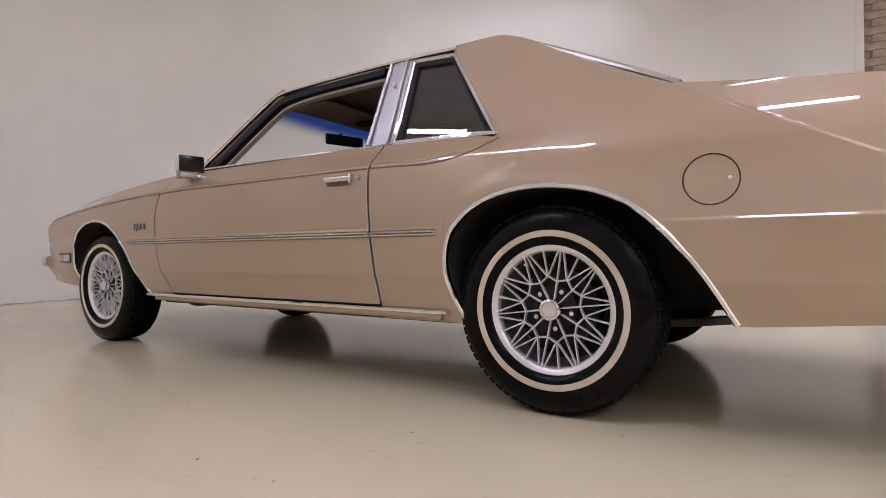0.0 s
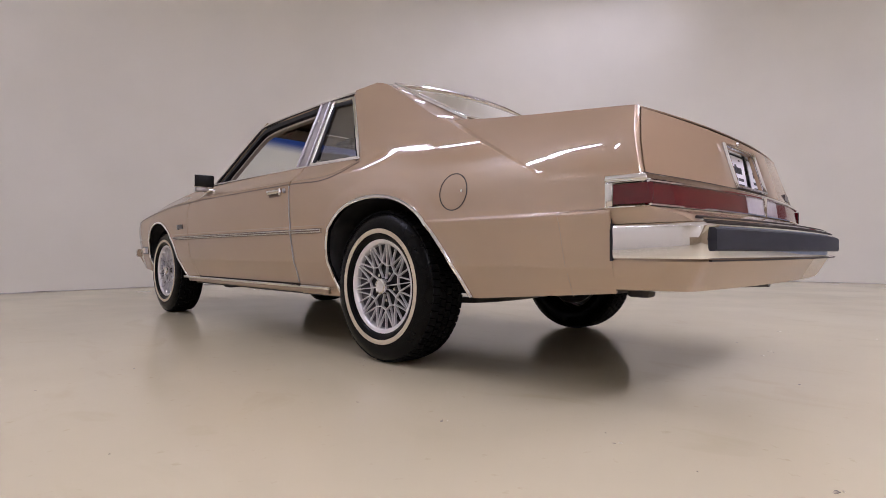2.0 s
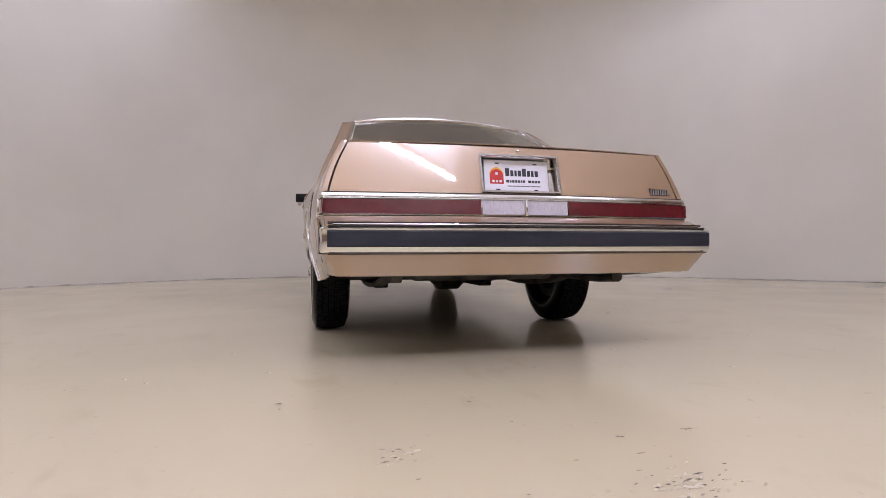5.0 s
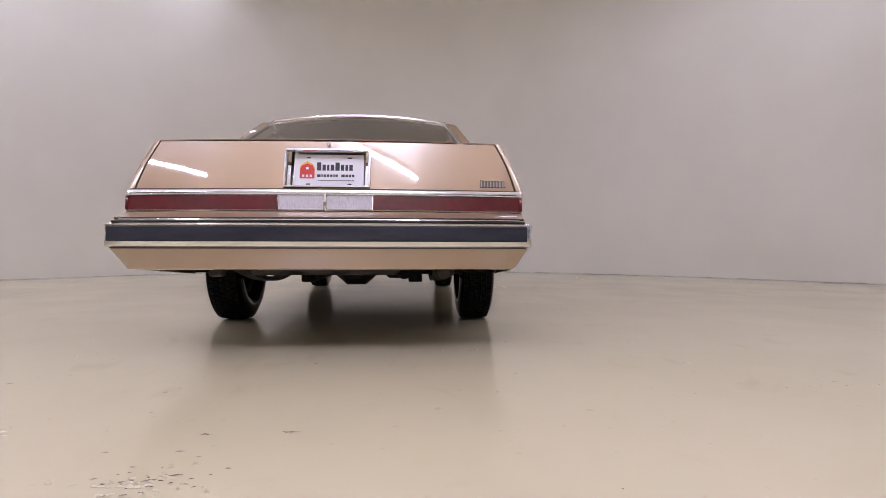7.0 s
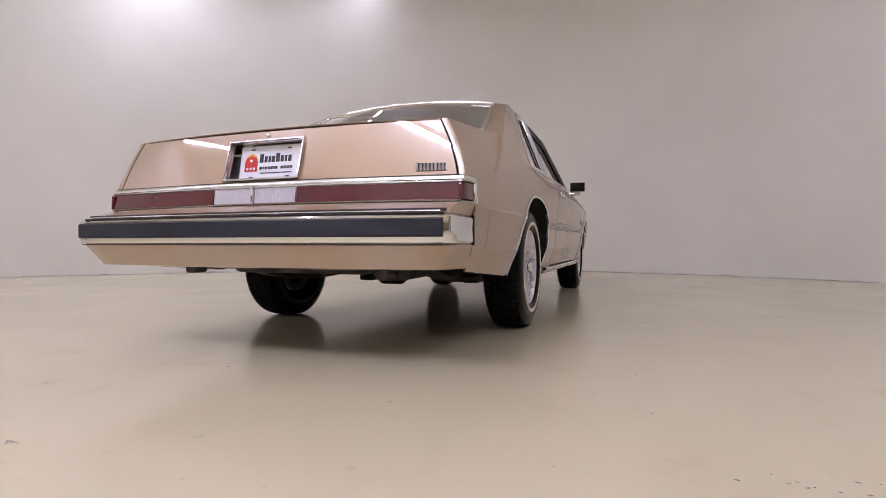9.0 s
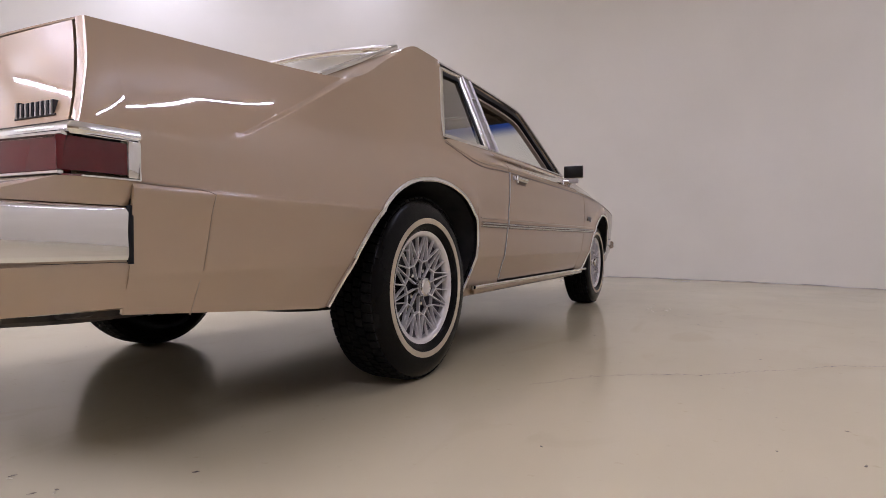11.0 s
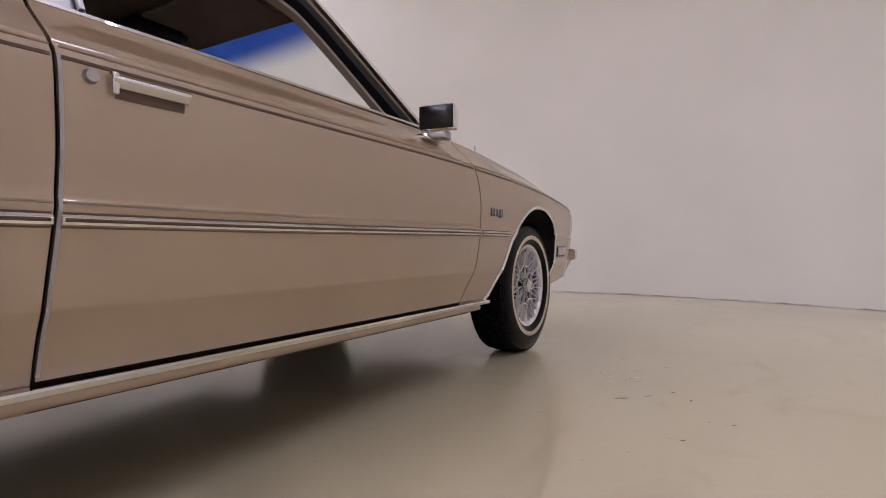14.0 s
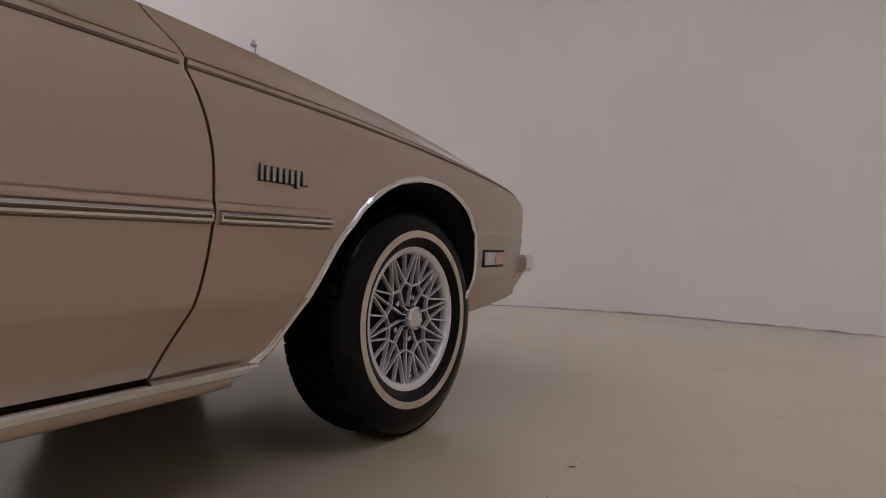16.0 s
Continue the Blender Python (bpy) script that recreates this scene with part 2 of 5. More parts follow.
def cuboid(bm, x0, x1, y0, y1, z0, z1, bevel=0.0, seg=2, m=Matrix()):
    geo = bmesh.ops.create_cube(bm, size=1, matrix=m @ Matrix.Translation(((x0 + x1) / 2, (y0 + y1) / 2, (z0 + z1) / 2)) @ Matrix.Diagonal((x1 - x0, y1 - y0, z1 - z0, 1)))
    if bevel:
        es = {e for v in geo["verts"] for e in v.link_edges}
        bmesh.ops.bevel(bm, geom=list(es), offset=bevel, segments=seg, affect="EDGES", profile=0.5)
    return bm


def sweep(bm, path, outs, profile, closed_path=False, mat=0):
    """Sweeps a closed profile of (across, out) pairs along the path; outs are the outward directions."""
    n, rings = len(path), []
    for i, p in enumerate(path):
        a, b = path[i - 1 if i or closed_path else 0], path[(i + 1) % n if i < n - 1 or closed_path else n - 1]
        t = (Vector(b) - Vector(a)).normalized()
        o = Vector(outs[i] if isinstance(outs, list) else outs)
        o = (o - t * o.dot(t)).normalized()
        c = t.cross(o)
        rings.append([bm.verts.new(Vector(p) + c * u + o * w) for u, w in profile])
    k = len(profile)
    for i in range(n if closed_path else n - 1):
        a, b = rings[i], rings[(i + 1) % n]
        for j in range(k):
            f = bm.faces.new((a[j], b[j], b[(j + 1) % k], a[(j + 1) % k]))
            f.material_index = mat
    if not closed_path:
        for ring in (rings[0][::-1], rings[-1]):
            bm.faces.new(ring).material_index = mat
    return bm


def lathe(bm, profile, axis="x", seg=64, mats=None):
    """Turns (radius, along) pairs about the axis x."""
    rings = [[bm.verts.new((h, r * math.cos(2 * math.pi * i / seg), r * math.sin(2 * math.pi * i / seg))) for i in range(seg)] for r, h in profile]
    for k, (a, b) in enumerate(zip(rings, rings[1:])):
        for i in range(seg):
            f = bm.faces.new((a[i], a[(i + 1) % seg], b[(i + 1) % seg], b[i]))
            f.material_index = mats[k] if mats else 0
    return bm


def bar(bm, a, b, w, h, up=(1, 0, 0)):
    """A straight bar from a to b, w across and h along up."""
    sweep(bm, [a, b], Vector(up), [(-w / 2, -h / 2), (w / 2, -h / 2), (w / 2 * 0.6, h / 2), (-w / 2 * 0.6, h / 2)])


def band(w, h):
    """A profile of a half-round strip, w wide and h proud."""
    return [(-w / 2, -0.004), (w / 2, -0.004), (w / 2, h * 0.45), (w * 0.3, h), (-w * 0.3, h), (-w / 2, h * 0.45)]


# ---- room ----
ROOM_TOP = 6.1
WALL_X = curve([(0, -7.6), (1, -7.2), (2, -5.9), (3, -4.75), (4, -3.45), (5, -1.8), (6, 0.3), (7, 1.9), (8, 3.2), (9, 4.4), (10, 5.6), (11, 6.9), (12, 7.8), (13, 8.2)])
WALL_Y = curve([(0, -1.0), (1, 1.0), (2, 2.9), (3, 4.2), (4, 5.35), (5, 6.1), (6, 6.33), (7, 6.0), (8, 5.35), (9, 4.55), (10, 3.4), (11, 1.75), (12, 0.2), (13, -1.62)])
curve_plan = [(WALL_X(k / 6), WALL_Y(k / 6)) for k in range(79)]


def wall_sheet(name, plan, label="", z1=ROOM_TOP, thick=0.12):
    bm = bmesh.new()
    grid(bm, lambda i, z: (*plan[i], z), range(len(plan)), [0, 0.3, 1.2, 2.4, z1], flip=True)
    ob = part(name, bm, M_WALL, solid=-thick)
    tagged(ob, label, "wall", kind="structure")
    return ob


wall_sheet("wall_north", curve_plan, "curved white painted studio wall with faint scuffs")
# unseen walls behind the camera, added white for the car's upper reflections
wall_sheet("wall_west", [(-7.6, -8.2), (-7.6, -1.0)], "unseen white hall wall, added to reflect in the car, over a tan dado")
wall_sheet("wall_south", [(8.6, -8.2), (-7.6, -8.2)], "unseen white hall wall, added to reflect in the car, over a tan dado, facing the curved wall")
# unseen tan boxes, added so that upright panels reflect tan
for name, x0, x1, y0, y1 in (("dado_west", -7.6, -7.56, -8.16, -1.05), ("dado_south", -7.56, 8.38, -8.2, -8.16)):
    bm = bmesh.new()
    cuboid(bm, x0, x1, y0, y1, 0, 1.30, 0.004, 1)
    tagged(part(name, bm, M_HALL), "unseen tan dado, added to tint the car's lower reflections", "dado", kind="structure")

bm = bmesh.new()
cuboid(bm, -8.5, 9.5, -9, 8, -0.2, 0)
floor = tagged(part("floor", bm, M_FLOOR, smooth=0), "glossy cream epoxy floor with chips and hairline cracks", "floor", kind="structure")
bm = bmesh.new()
cuboid(bm, -8.5, 9.5, -9, 8, ROOM_TOP, ROOM_TOP + 0.15)
tagged(part("ceiling", bm, M_CEIL, smooth=0), "plain dull ceiling with strip lights", "ceiling", kind="structure")

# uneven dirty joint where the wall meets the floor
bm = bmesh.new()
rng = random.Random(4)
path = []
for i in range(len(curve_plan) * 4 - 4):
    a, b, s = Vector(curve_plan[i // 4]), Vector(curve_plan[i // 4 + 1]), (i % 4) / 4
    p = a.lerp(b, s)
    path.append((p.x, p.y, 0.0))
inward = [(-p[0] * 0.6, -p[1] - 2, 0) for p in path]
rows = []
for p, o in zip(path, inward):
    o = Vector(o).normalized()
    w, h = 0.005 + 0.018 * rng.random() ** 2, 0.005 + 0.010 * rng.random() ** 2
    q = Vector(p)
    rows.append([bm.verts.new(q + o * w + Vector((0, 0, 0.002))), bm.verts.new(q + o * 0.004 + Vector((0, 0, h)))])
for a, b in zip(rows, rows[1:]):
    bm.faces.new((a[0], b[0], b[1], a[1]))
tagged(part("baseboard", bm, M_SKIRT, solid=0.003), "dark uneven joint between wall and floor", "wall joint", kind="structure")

# strip lights hung under the ceiling: a housing with two bare tubes, and the lamps that they are
def strip_light(x, y, turn, down, up_share, length=1.2):
    bm = bmesh.new()
    cuboid(bm, -0.10, 0.10, -length / 2, length / 2, 0.02, 0.07, 0.01)
    for dx in (-0.06, 0.06):
        for dy in (-length / 2 + 0.1, length / 2 - 0.1):
            cuboid(bm, dx - 0.006, dx + 0.006, dy - 0.006, dy + 0.006, 0.07, ROOM_TOP - LIGHT_Z)
    ob = part("ceiling_light", bm, M_LAMP_METAL)
    ob.matrix_world = pose(x, y, LIGHT_Z, 0, 0, turn)
    tagged(ob, "white fluorescent strip light hung under the ceiling", "ceiling light", "strip lights")
    for up in (0, 1):
        ld = bpy.data.lights.new("strip_lamp", "AREA")
        ld.shape, ld.size, ld.size_y = "RECTANGLE", 0.08, length * 0.96
        ld.energy = TUBE_POWER * (up_share if up else down)
        ld.color = LIGHT_COLOR
        ld.spread = radians(170)
        lo = new("strip_lamp", ld)
        lo.matrix_world = pose(x, y, LIGHT_Z + (0.078 if up else -0.005), 180 * up, 0, turn)


across, along = Vector((-math.sin(radians(LIGHT_TURN)), math.cos(radians(LIGHT_TURN)))), Vector((math.cos(radians(LIGHT_TURN)), math.sin(radians(LIGHT_TURN))))
for away, first_u, last_u, count, down, up in ROWS:
    for k in range(count):
        p = across * away + along * (first_u + (last_u - first_u) * k / (count - 1))
        strip_light(p.x, p.y, LIGHT_TURN - 90, down, up)
for x, y, turn, down, up in ALONE:
    strip_light(x, y, turn - 90, down, up)


# brick return beyond the end of the white wall: tan above, whitewashed below, over a painted dado
def brick_wall():
    bm = bmesh.new()
    cuboid(bm, 8.42, 8.62, -8.2, -1.54, 0, ROOM_TOP)
    w = tagged(part("wall_east", bm, M_MORTAR, smooth=0), "tan brick wall, whitewashed lower down, over a red and blue-grey dado", "brick wall", kind="structure")
    meshes = []
    for mt in (M_BRICK, M_WHITED):
        bm = bmesh.new()
        cuboid(bm, -0.03, 0.03, -0.196, 0.196, -0.0585, 0.0585, 0.005, 1)
        me = bpy.data.meshes.new("brick")
        bm.to_mesh(me)
        bm.free()
        me.materials.append(mt)
        meshes.append(me)
    rng = random.Random(8)
    far = bmesh.new()
    for row in range(36):
        for col in range(17):
            y = -1.80 - col * 0.40 - (0.2 if row % 2 else 0)
            z = 1.724 + row * 0.1235
            x = 8.408 + rng.uniform(-0.004, 0.004)
            if col < 5 and row < 28:
                ob = new("brick", meshes[z < 2.73])
                ob.parent = w
                ob.location = (x, y, z)
            elif y > -8.0:
                cuboid(far, x - 0.03, x + 0.03, y - 0.196, y + 0.196, z - 0.0585, z + 0.0585)
    tagged(part("brick_courses", far, M_BRICK, w, smooth=0), kind="stuff")
    for nm, mt, z0, z1, out in (("red_band", M_RED_BAND, 1.372, 1.660, 0.030), ("pale_band", M_WHITED, 1.268, 1.370, 0.034), ("dado", M_DADO, 0.0, 1.266, 0.026)):
        bm = bmesh.new()
        cuboid(bm, 8.42 - out, 8.43, -8.1, -1.69, z0, z1, 0.003, 1)
        part(nm, bm, mt, w)


bm = bmesh.new()
cuboid(bm, 8.18, 8.46, -1.68, -1.56, 0, ROOM_TOP, 0.004, 1)
tagged(part("trim", bm, M_WALL), "white wall end beside the brick", "wall end", kind="structure")
brick_wall()


# ---- the car: y forward from the rear axle, x to its right ----
car = new("car")
tagged(car, "beige metallic two-door luxury coupe with chrome trim, parked", "car")
WHEEL_R, FRONT_Y = 0.332, 2.835
half_width = curve([(-1.35, 0.832), (-1.07, 0.848), (-0.5, 0.872), (0.4, 0.882), (1.4, 0.887), (2.2, 0.878), (2.8, 0.858), (3.15, 0.834), (3.45, 0.802), (3.66, 0.758), (3.78, 0.72)])
door_profile = curve([(0.24, -0.066), (0.30, -0.052), (0.40, -0.0245), (0.430, -0.0134), (0.434, -0.0126), (0.56, 0.0), (0.598, 0.0052), (0.606, 0.0015), (0.70, 0.009), (0.80, 0.012), (0.843, 0.008), (0.856, -0.004), (0.915, -0.070), (0.935, -0.086)])
quarter_profile = curve([(0.24, -0.066), (0.30, -0.052), (0.40, -0.0245), (0.430, -0.0134), (0.434, -0.0126), (0.56, 0.0), (0.594, 0.0042), (0.604, -0.001), (0.70, -0.008), (0.80, -0.027), (0.86, -0.047), (0.915, -0.0700), (1.0, -0.1075), (1.15, -0.170), (1.33, -0.238)])
fender_crease = curve([(1.9, 0.829), (2.1, 0.827), (2.3, 0.823), (2.45, 0.818), (2.66, 0.806), (2.9, 0.790), (3.1, 0.777), (3.42, 0.753), (3.52, 0.738), (3.7, 0.70)])
fender_top = curve([(1.9, 0.935), (2.06, 0.930), (2.28, 0.919), (2.6, 0.896), (2.72, 0.887), (2.92, 0.868), (3.085, 0.851), (3.28, 0.827), (3.41, 0.806), (3.50, 0.788), (3.58, 0.768), (3.68, 0.735)])
# wheel openings: upright ahead of the wheel, slanted behind it
REAR_ARCH = [(0.30, 0.268), (0.345, 0.36), (0.364, 0.45), (0.356, 0.54), (0.315, 0.61), (0.245, 0.667), (0.15, 0.704), (0.04, 0.719), (-0.07, 0.712), (-0.17, 0.688), (-0.26, 0.643), (-0.333, 0.58), (-0.393, 0.51), (-0.444, 0.44), (-0.515, 0.315)]
FRONT_ARCH = [(3.06, 0.315), (3.115, 0.39), (3.13, 0.47), (3.118, 0.55), (3.07, 0.62), (3.0, 0.667), (2.9, 0.702), (2.79, 0.714), (2.69, 0.703), (2.60, 0.672), (2.52, 0.618), (2.45, 0.545), (2.39, 0.46), (2.338, 0.388), (2.292, 0.330), (2.245, 0.299)]


def smooth_path(points, n=6):
    out = []
    for i in range(len(points) - 1):
        p0, p1, p2, p3 = (Vector(points[max(0, min(len(points) - 1, i + k))]) for k in (-1, 0, 1, 2))
        for j in range(n):
            s = j / n
            out.append(0.5 * (2 * p1 + (p2 - p0) * s + (2 * p0 - 5 * p1 + 4 * p2 - p3) * s * s + (3 * p1 - p0 - 3 * p2 + p3) * s**3))
    return out + [Vector(points[-1])]


ARCHES = [smooth_path(REAR_ARCH), smooth_path(FRONT_ARCH)]


def arch_height(y, arch, base):
    """The lower edge of the panel above the wheel opening at y."""
    best = base
    for a, b in zip(arch, arch[1:]):
        if min(a.x, b.x) <= y <= max(a.x, b.x) and a.x != b.x:
            best = max(best, a.y + (b.y - a.y) * (y - a.x) / (b.x - a.x))
    return best


def crease_y(z):
    return -0.36 - (0.99 - z) * 0.52 / 0.29


def off_segment(y, z, a, b):
    """Distance of (y, z) from the segment a b."""
    ux, uy = b.x - a.x, b.y - a.y
    k = min(1.0, max(0.0, ((y - a.x) * ux + (z - a.y) * uy) / (ux * ux + uy * uy)))
    return math.hypot(y - a.x - k * ux, z - a.y - k * uy)


def side_x(y, z):
    """Half the body's width at the length y and height z."""
    w = half_width(y)
    if y > 1.9:
        zc, zt = fender_crease(y), fender_top(y)
        q = z if z < 0.55 else 0.55 + (z - 0.55) * 0.295 / (zc - 0.55) if z < zc else 0.845 + (z - zc) / (zt - zc) * 0.09
        x = w + door_profile(q)
    else:
        k = smoothstep(-0.10, 0.64, y)
        x = w + (1 - k) * quarter_profile(z) + (k * (door_profile(z) if z < 0.93 else -0.081 - 0.404 * (z - 0.93)) if k else 0)
        if y < 0.2 and z > 0.70:
            x -= 0.026 * min(1.0, (z - 0.70) / 0.27) * smoothstep(-0.004, 0.018, crease_y(z) - y)
    for arch in ARCHES:
        if arch[-1].x - 0.1 < y < arch[0].x + 0.1:
            if z < 0.80:
                i = min(range(1, len(arch) - 1), key=lambda k: (arch[k].x - y) ** 2 + (arch[k].y - z) ** 2)
                d = min(off_segment(y, z, arch[i - 1], arch[i]), off_segment(y, z, arch[i], arch[i + 1]))
                x += 0.0042 * smoothstep(0.085, 0.030, d) * smoothstep(0.54, 0.63, z)
    return x


def side_normal(y, z):
    e = 0.006
    dy, dz = (side_x(y + e, z) - side_x(y - e, z)) / (2 * e), (side_x(y, z + e) - side_x(y, z - e)) / (2 * e)
    return Vector((1, -dy, -dz)).normalized()


def on_side(s, y, z, lift=0.0):
    return Vector((s * (side_x(y, z) + lift), y, z))


def side_strip(name, points, profile, mat, s, parent, label="", lift=0.0, n=4, bm=None, flat=False):
    """A trim strip laid along (y, z) points of the car's side."""
    own = bm is None
    bm = bmesh.new() if own else bm
    pts = smooth_path(points, n)
    outs = [Vector((s * v.x, v.y, v.z)) for v in (Vector((1, 0, 0)) if flat else side_normal(p.x, p.y) for p in pts)]
    sweep(bm, [on_side(s, p.x, p.y, lift) for p in pts], outs, profile)
    if own:
        bmesh.ops.recalc_face_normals(bm, faces=bm.faces)
        return part(name, bm, mat, parent, label)


door_front = curve([(0.27, 2.036), (0.322, 2.060), (0.365, 2.080), (0.40, 2.099), (0.428, 2.112), (0.47, 2.124), (0.545, 2.136), (0.60, 2.139), (0.66, 2.135), (0.724, 2.122), (0.784, 2.097), (0.815, 2.080), (0.832, 2.084), (0.865, 2.080), (0.94, 2.052)])
door_rear = curve([(0.27, 0.676), (0.32, 0.677), (0.372, 0.677), (0.422, 0.678), (0.472, 0.681), (0.563, 0.688), (0.644, 0.691), (0.76, 0.688), (0.824, 0.685), (0.842, 0.679), (0.94, 0.684)])
BELT = 0.928
# upper edge of the quarter: deck edge, then the roof's sail edge
sail_edge = curve([(-1.1, 0.920), (-0.345, 1.010), (-0.30, 1.022), (0.0, 1.186), (0.22, 1.304), (0.277, 1.318), (0.34, 1.319), (0.62, 1.315)])


def patch(bm, s, ys, zlo, zhi, nz, ya=None, yb=None):
    """A piece of body skin in columns; ya and yb shift its ends with the height."""
    y0, y1 = ys[0], ys[-1]

    def at(y, v):
        yy = y
        for _ in range(4):
            z = zlo(yy) + (zhi(yy) - zlo(yy)) * v
            a, b = ya(z) if ya else y0, yb(z) if yb else y1
            yy = a + (y - y0) / (y1 - y0) * (b - a)
        z = zlo(yy) + (zhi(yy) - zlo(yy)) * v
        return on_side(s, yy, z)

    rows = nz if isinstance(nz, list) else steps(0, 1, nz)
    grid(bm, at, ys, rows, flip=s < 0)


def levelled(bm, s, ys, zlo, zs):
    """A piece of body skin whose rows keep their heights and end on the lower edge."""
    grid(bm, lambda y, z: on_side(s, y, max(z, zlo(y))), ys, [-1] + zs, flip=s < 0)


def creased(bm, s, ys, mid, z0, zhi, nz):
    """The upper skin, its columns leaning along the bustle's crease."""
    def at(y, v):
        yy = y
        for _ in range(8):
            z = z0 + (zhi(yy) - z0) * v
            k = (y - ys[0]) / (mid - ys[0]) if y < mid else (ys[-1] - y) / (ys[-1] - mid)
            yy = y + (crease_y(min(z, 0.99)) - mid) * k
        return on_side(s, yy, z0 + (zhi(yy) - z0) * v)

    grid(bm, at, ys, steps(0, 1, nz), flip=s < 0)


def undercut(bm, s, arch, z0, y1):
    """The sliver of skin below the bulge of a wheel opening's upright side."""
    pts = [p for p in arch[:18] if p.y >= z0 - 0.01]
    top = max(range(len(pts)), key=lambda i: pts[i].x)
    pts = pts[: top + 1]
    grid(bm, lambda i, u: on_side(s, pts[i].x + (y1 - pts[i].x) * u, pts[i].y), range(len(pts)), steps(0, 1, 4), flip=s > 0)


def lean(s, y):
    """How far the trim lies above or below its mean height: the body leans slightly."""
    return 0.004 if s < 0 else -0.0085 * smoothstep(2.35, 0.9, y)


ROCKER = {k: [(k * a, b) for a, b in ((-0.009, -0.03), (0.007, -0.03), (0.008, -0.010), (0.004, 0.001), (-0.005, 0.004), (-0.009, 0.0))] for k in (-1, 1)}
FUEL = (-0.460, 0.702, 0.068)
DOOR_ROWS = [(z - 0.3185) / (BELT + 0.002 - 0.3185) for z in steps(0.3185, 0.42, 5) + steps(0.427, 0.437, 5) + steps(0.46, 0.585, 7) + steps(0.592, 0.612, 8) + steps(0.63, 0.83, 10) + steps(0.838, 0.864, 8) + steps(0.875, BELT + 0.002, 6)]
WINDOW_LINE = [(0.174, 0.899), (0.190, 0.926), (0.212, 0.962), (0.236, 1.0)]
for s in (-1, 1):
    # rear quarter with its sail up to the roof, one skin
    lower = lambda y: arch_height(y, ARCHES[0], 0.268 if y > 0 else 0.312 + max(0, -0.55 - y) * 0.083)
    waist = lambda y: 0.90 if y < 0.188 else min(BELT, 0.90 + (y - 0.188) * 0.2)
    bm = bmesh.new()
    cols = steps(-1.078, -0.92, 12) + steps(-0.912, -0.30, 90) + steps(-0.29, 0.188, 56)
    bulge = max(ARCHES[0], key=lambda p: p.x)
    levelled(bm, s, cols, lower, steps(0.32, 0.42, 5) + steps(0.425, 0.44, 5) + steps(0.46, 0.585, 7) + steps(0.589, 0.607, 8) + steps(0.62, 0.74, 12))
    creased(bm, s, steps(-1.078, -0.68, 30) + steps(-0.675, -0.585, 45) + steps(-0.578, 0.188, 70), -0.62, 0.74, sail_edge, 60)
    patch(bm, s, steps(0.188, bulge.x, 24), lambda y: arch_height(y, ARCHES[0], bulge.y), waist, 44)
    patch(bm, s, steps(0.188, 0.45, 26), lambda y: 0.90 + (y - 0.188) * 1.443, sail_edge, 30)
    patch(bm, s, steps(bulge.x, 0.65, 22), lambda y: bulge.y, waist, 44, yb=lambda z: door_rear(z) - 0.004)
    patch(bm, s, steps(bulge.x, 0.65, 22), lambda y: 0.268, lambda y: bulge.y, [(z - 0.268) / (bulge.y - 0.268) for z in steps(0.268, 0.42, 6) + steps(0.427, 0.437, 5) + [0.445, bulge.y]], yb=lambda z: door_rear(z) - 0.004)
    undercut(bm, s, ARCHES[0], 0.268, bulge.x)
    bmesh.ops.remove_doubles(bm, verts=bm.verts, dist=0.0004)
    quarter = part("quarter_panel", bm, M_PAINT, car, "beige rear quarter and sail panel", smooth=28, solid=0.008)
    # door
    bm = bmesh.new()
    patch(bm, s, steps(0.68, 2.13, 60), lambda y: 0.3185, lambda y: BELT + 0.002, DOOR_ROWS, ya=lambda z: door_rear(z) + 0.003, yb=lambda z: door_front(z) - 0.003)
    door = part("door", bm, M_PAINT, car, "beige door with a chrome pull handle", smooth=28, solid=0.012)
    # front fender
    flow = lambda y: arch_height(y, ARCHES[1], 0.285 if y < 2.6 else 0.318 + max(0, y - 3.2) * 0.06)
    bm = bmesh.new()
    bulge = max(ARCHES[1], key=lambda p: p.x)
    nose = lambda z: 3.665 - max(0, z - 0.55) * 0.20 - max(0, z - 0.70) * 0.40
    patch(bm, s, steps(2.0, 2.15, 8) + steps(2.16, bulge.x, 110), lambda y: arch_height(y, ARCHES[1], 0.285 if y < 2.6 else bulge.y), fender_top, 44, ya=lambda z: door_front(z) + 0.003)
    patch(bm, s, steps(bulge.x, 3.70, 34), lambda y: bulge.y, fender_top, 44, yb=nose)
    patch(bm, s, steps(bulge.x, 3.70, 34), lambda y: 0.318 + max(0, y - 3.2) * 0.06, lambda y: bulge.y, 12, yb=nose)
    undercut(bm, s, ARCHES[1], 0.315, bulge.x)
    bmesh.ops.remove_doubles(bm, verts=bm.verts, dist=0.0004)
    part("front_fender", bm, M_PAINT, car, "beige front fender", smooth=28, solid=0.008)
    # dark layer behind the gaps
    for ya, yb in ((0.55, 0.78), (1.93, 2.2)):
        bm = bmesh.new()
        grid(bm, lambda y, z: on_side(s, y, z, -0.024), steps(ya, yb, 8), steps(0.29, 0.922, 14), flip=s < 0)
        part("door_jamb", bm, M_GAP, car, solid=0.004)
    bm = bmesh.new()
    grid(bm, lambda y, z: on_side(s, y, z, -0.014), steps(0.645, 2.045, 20), [0.29, 0.34], flip=s < 0)
    part("sill_gap", bm, M_GAP, car, solid=0.004)
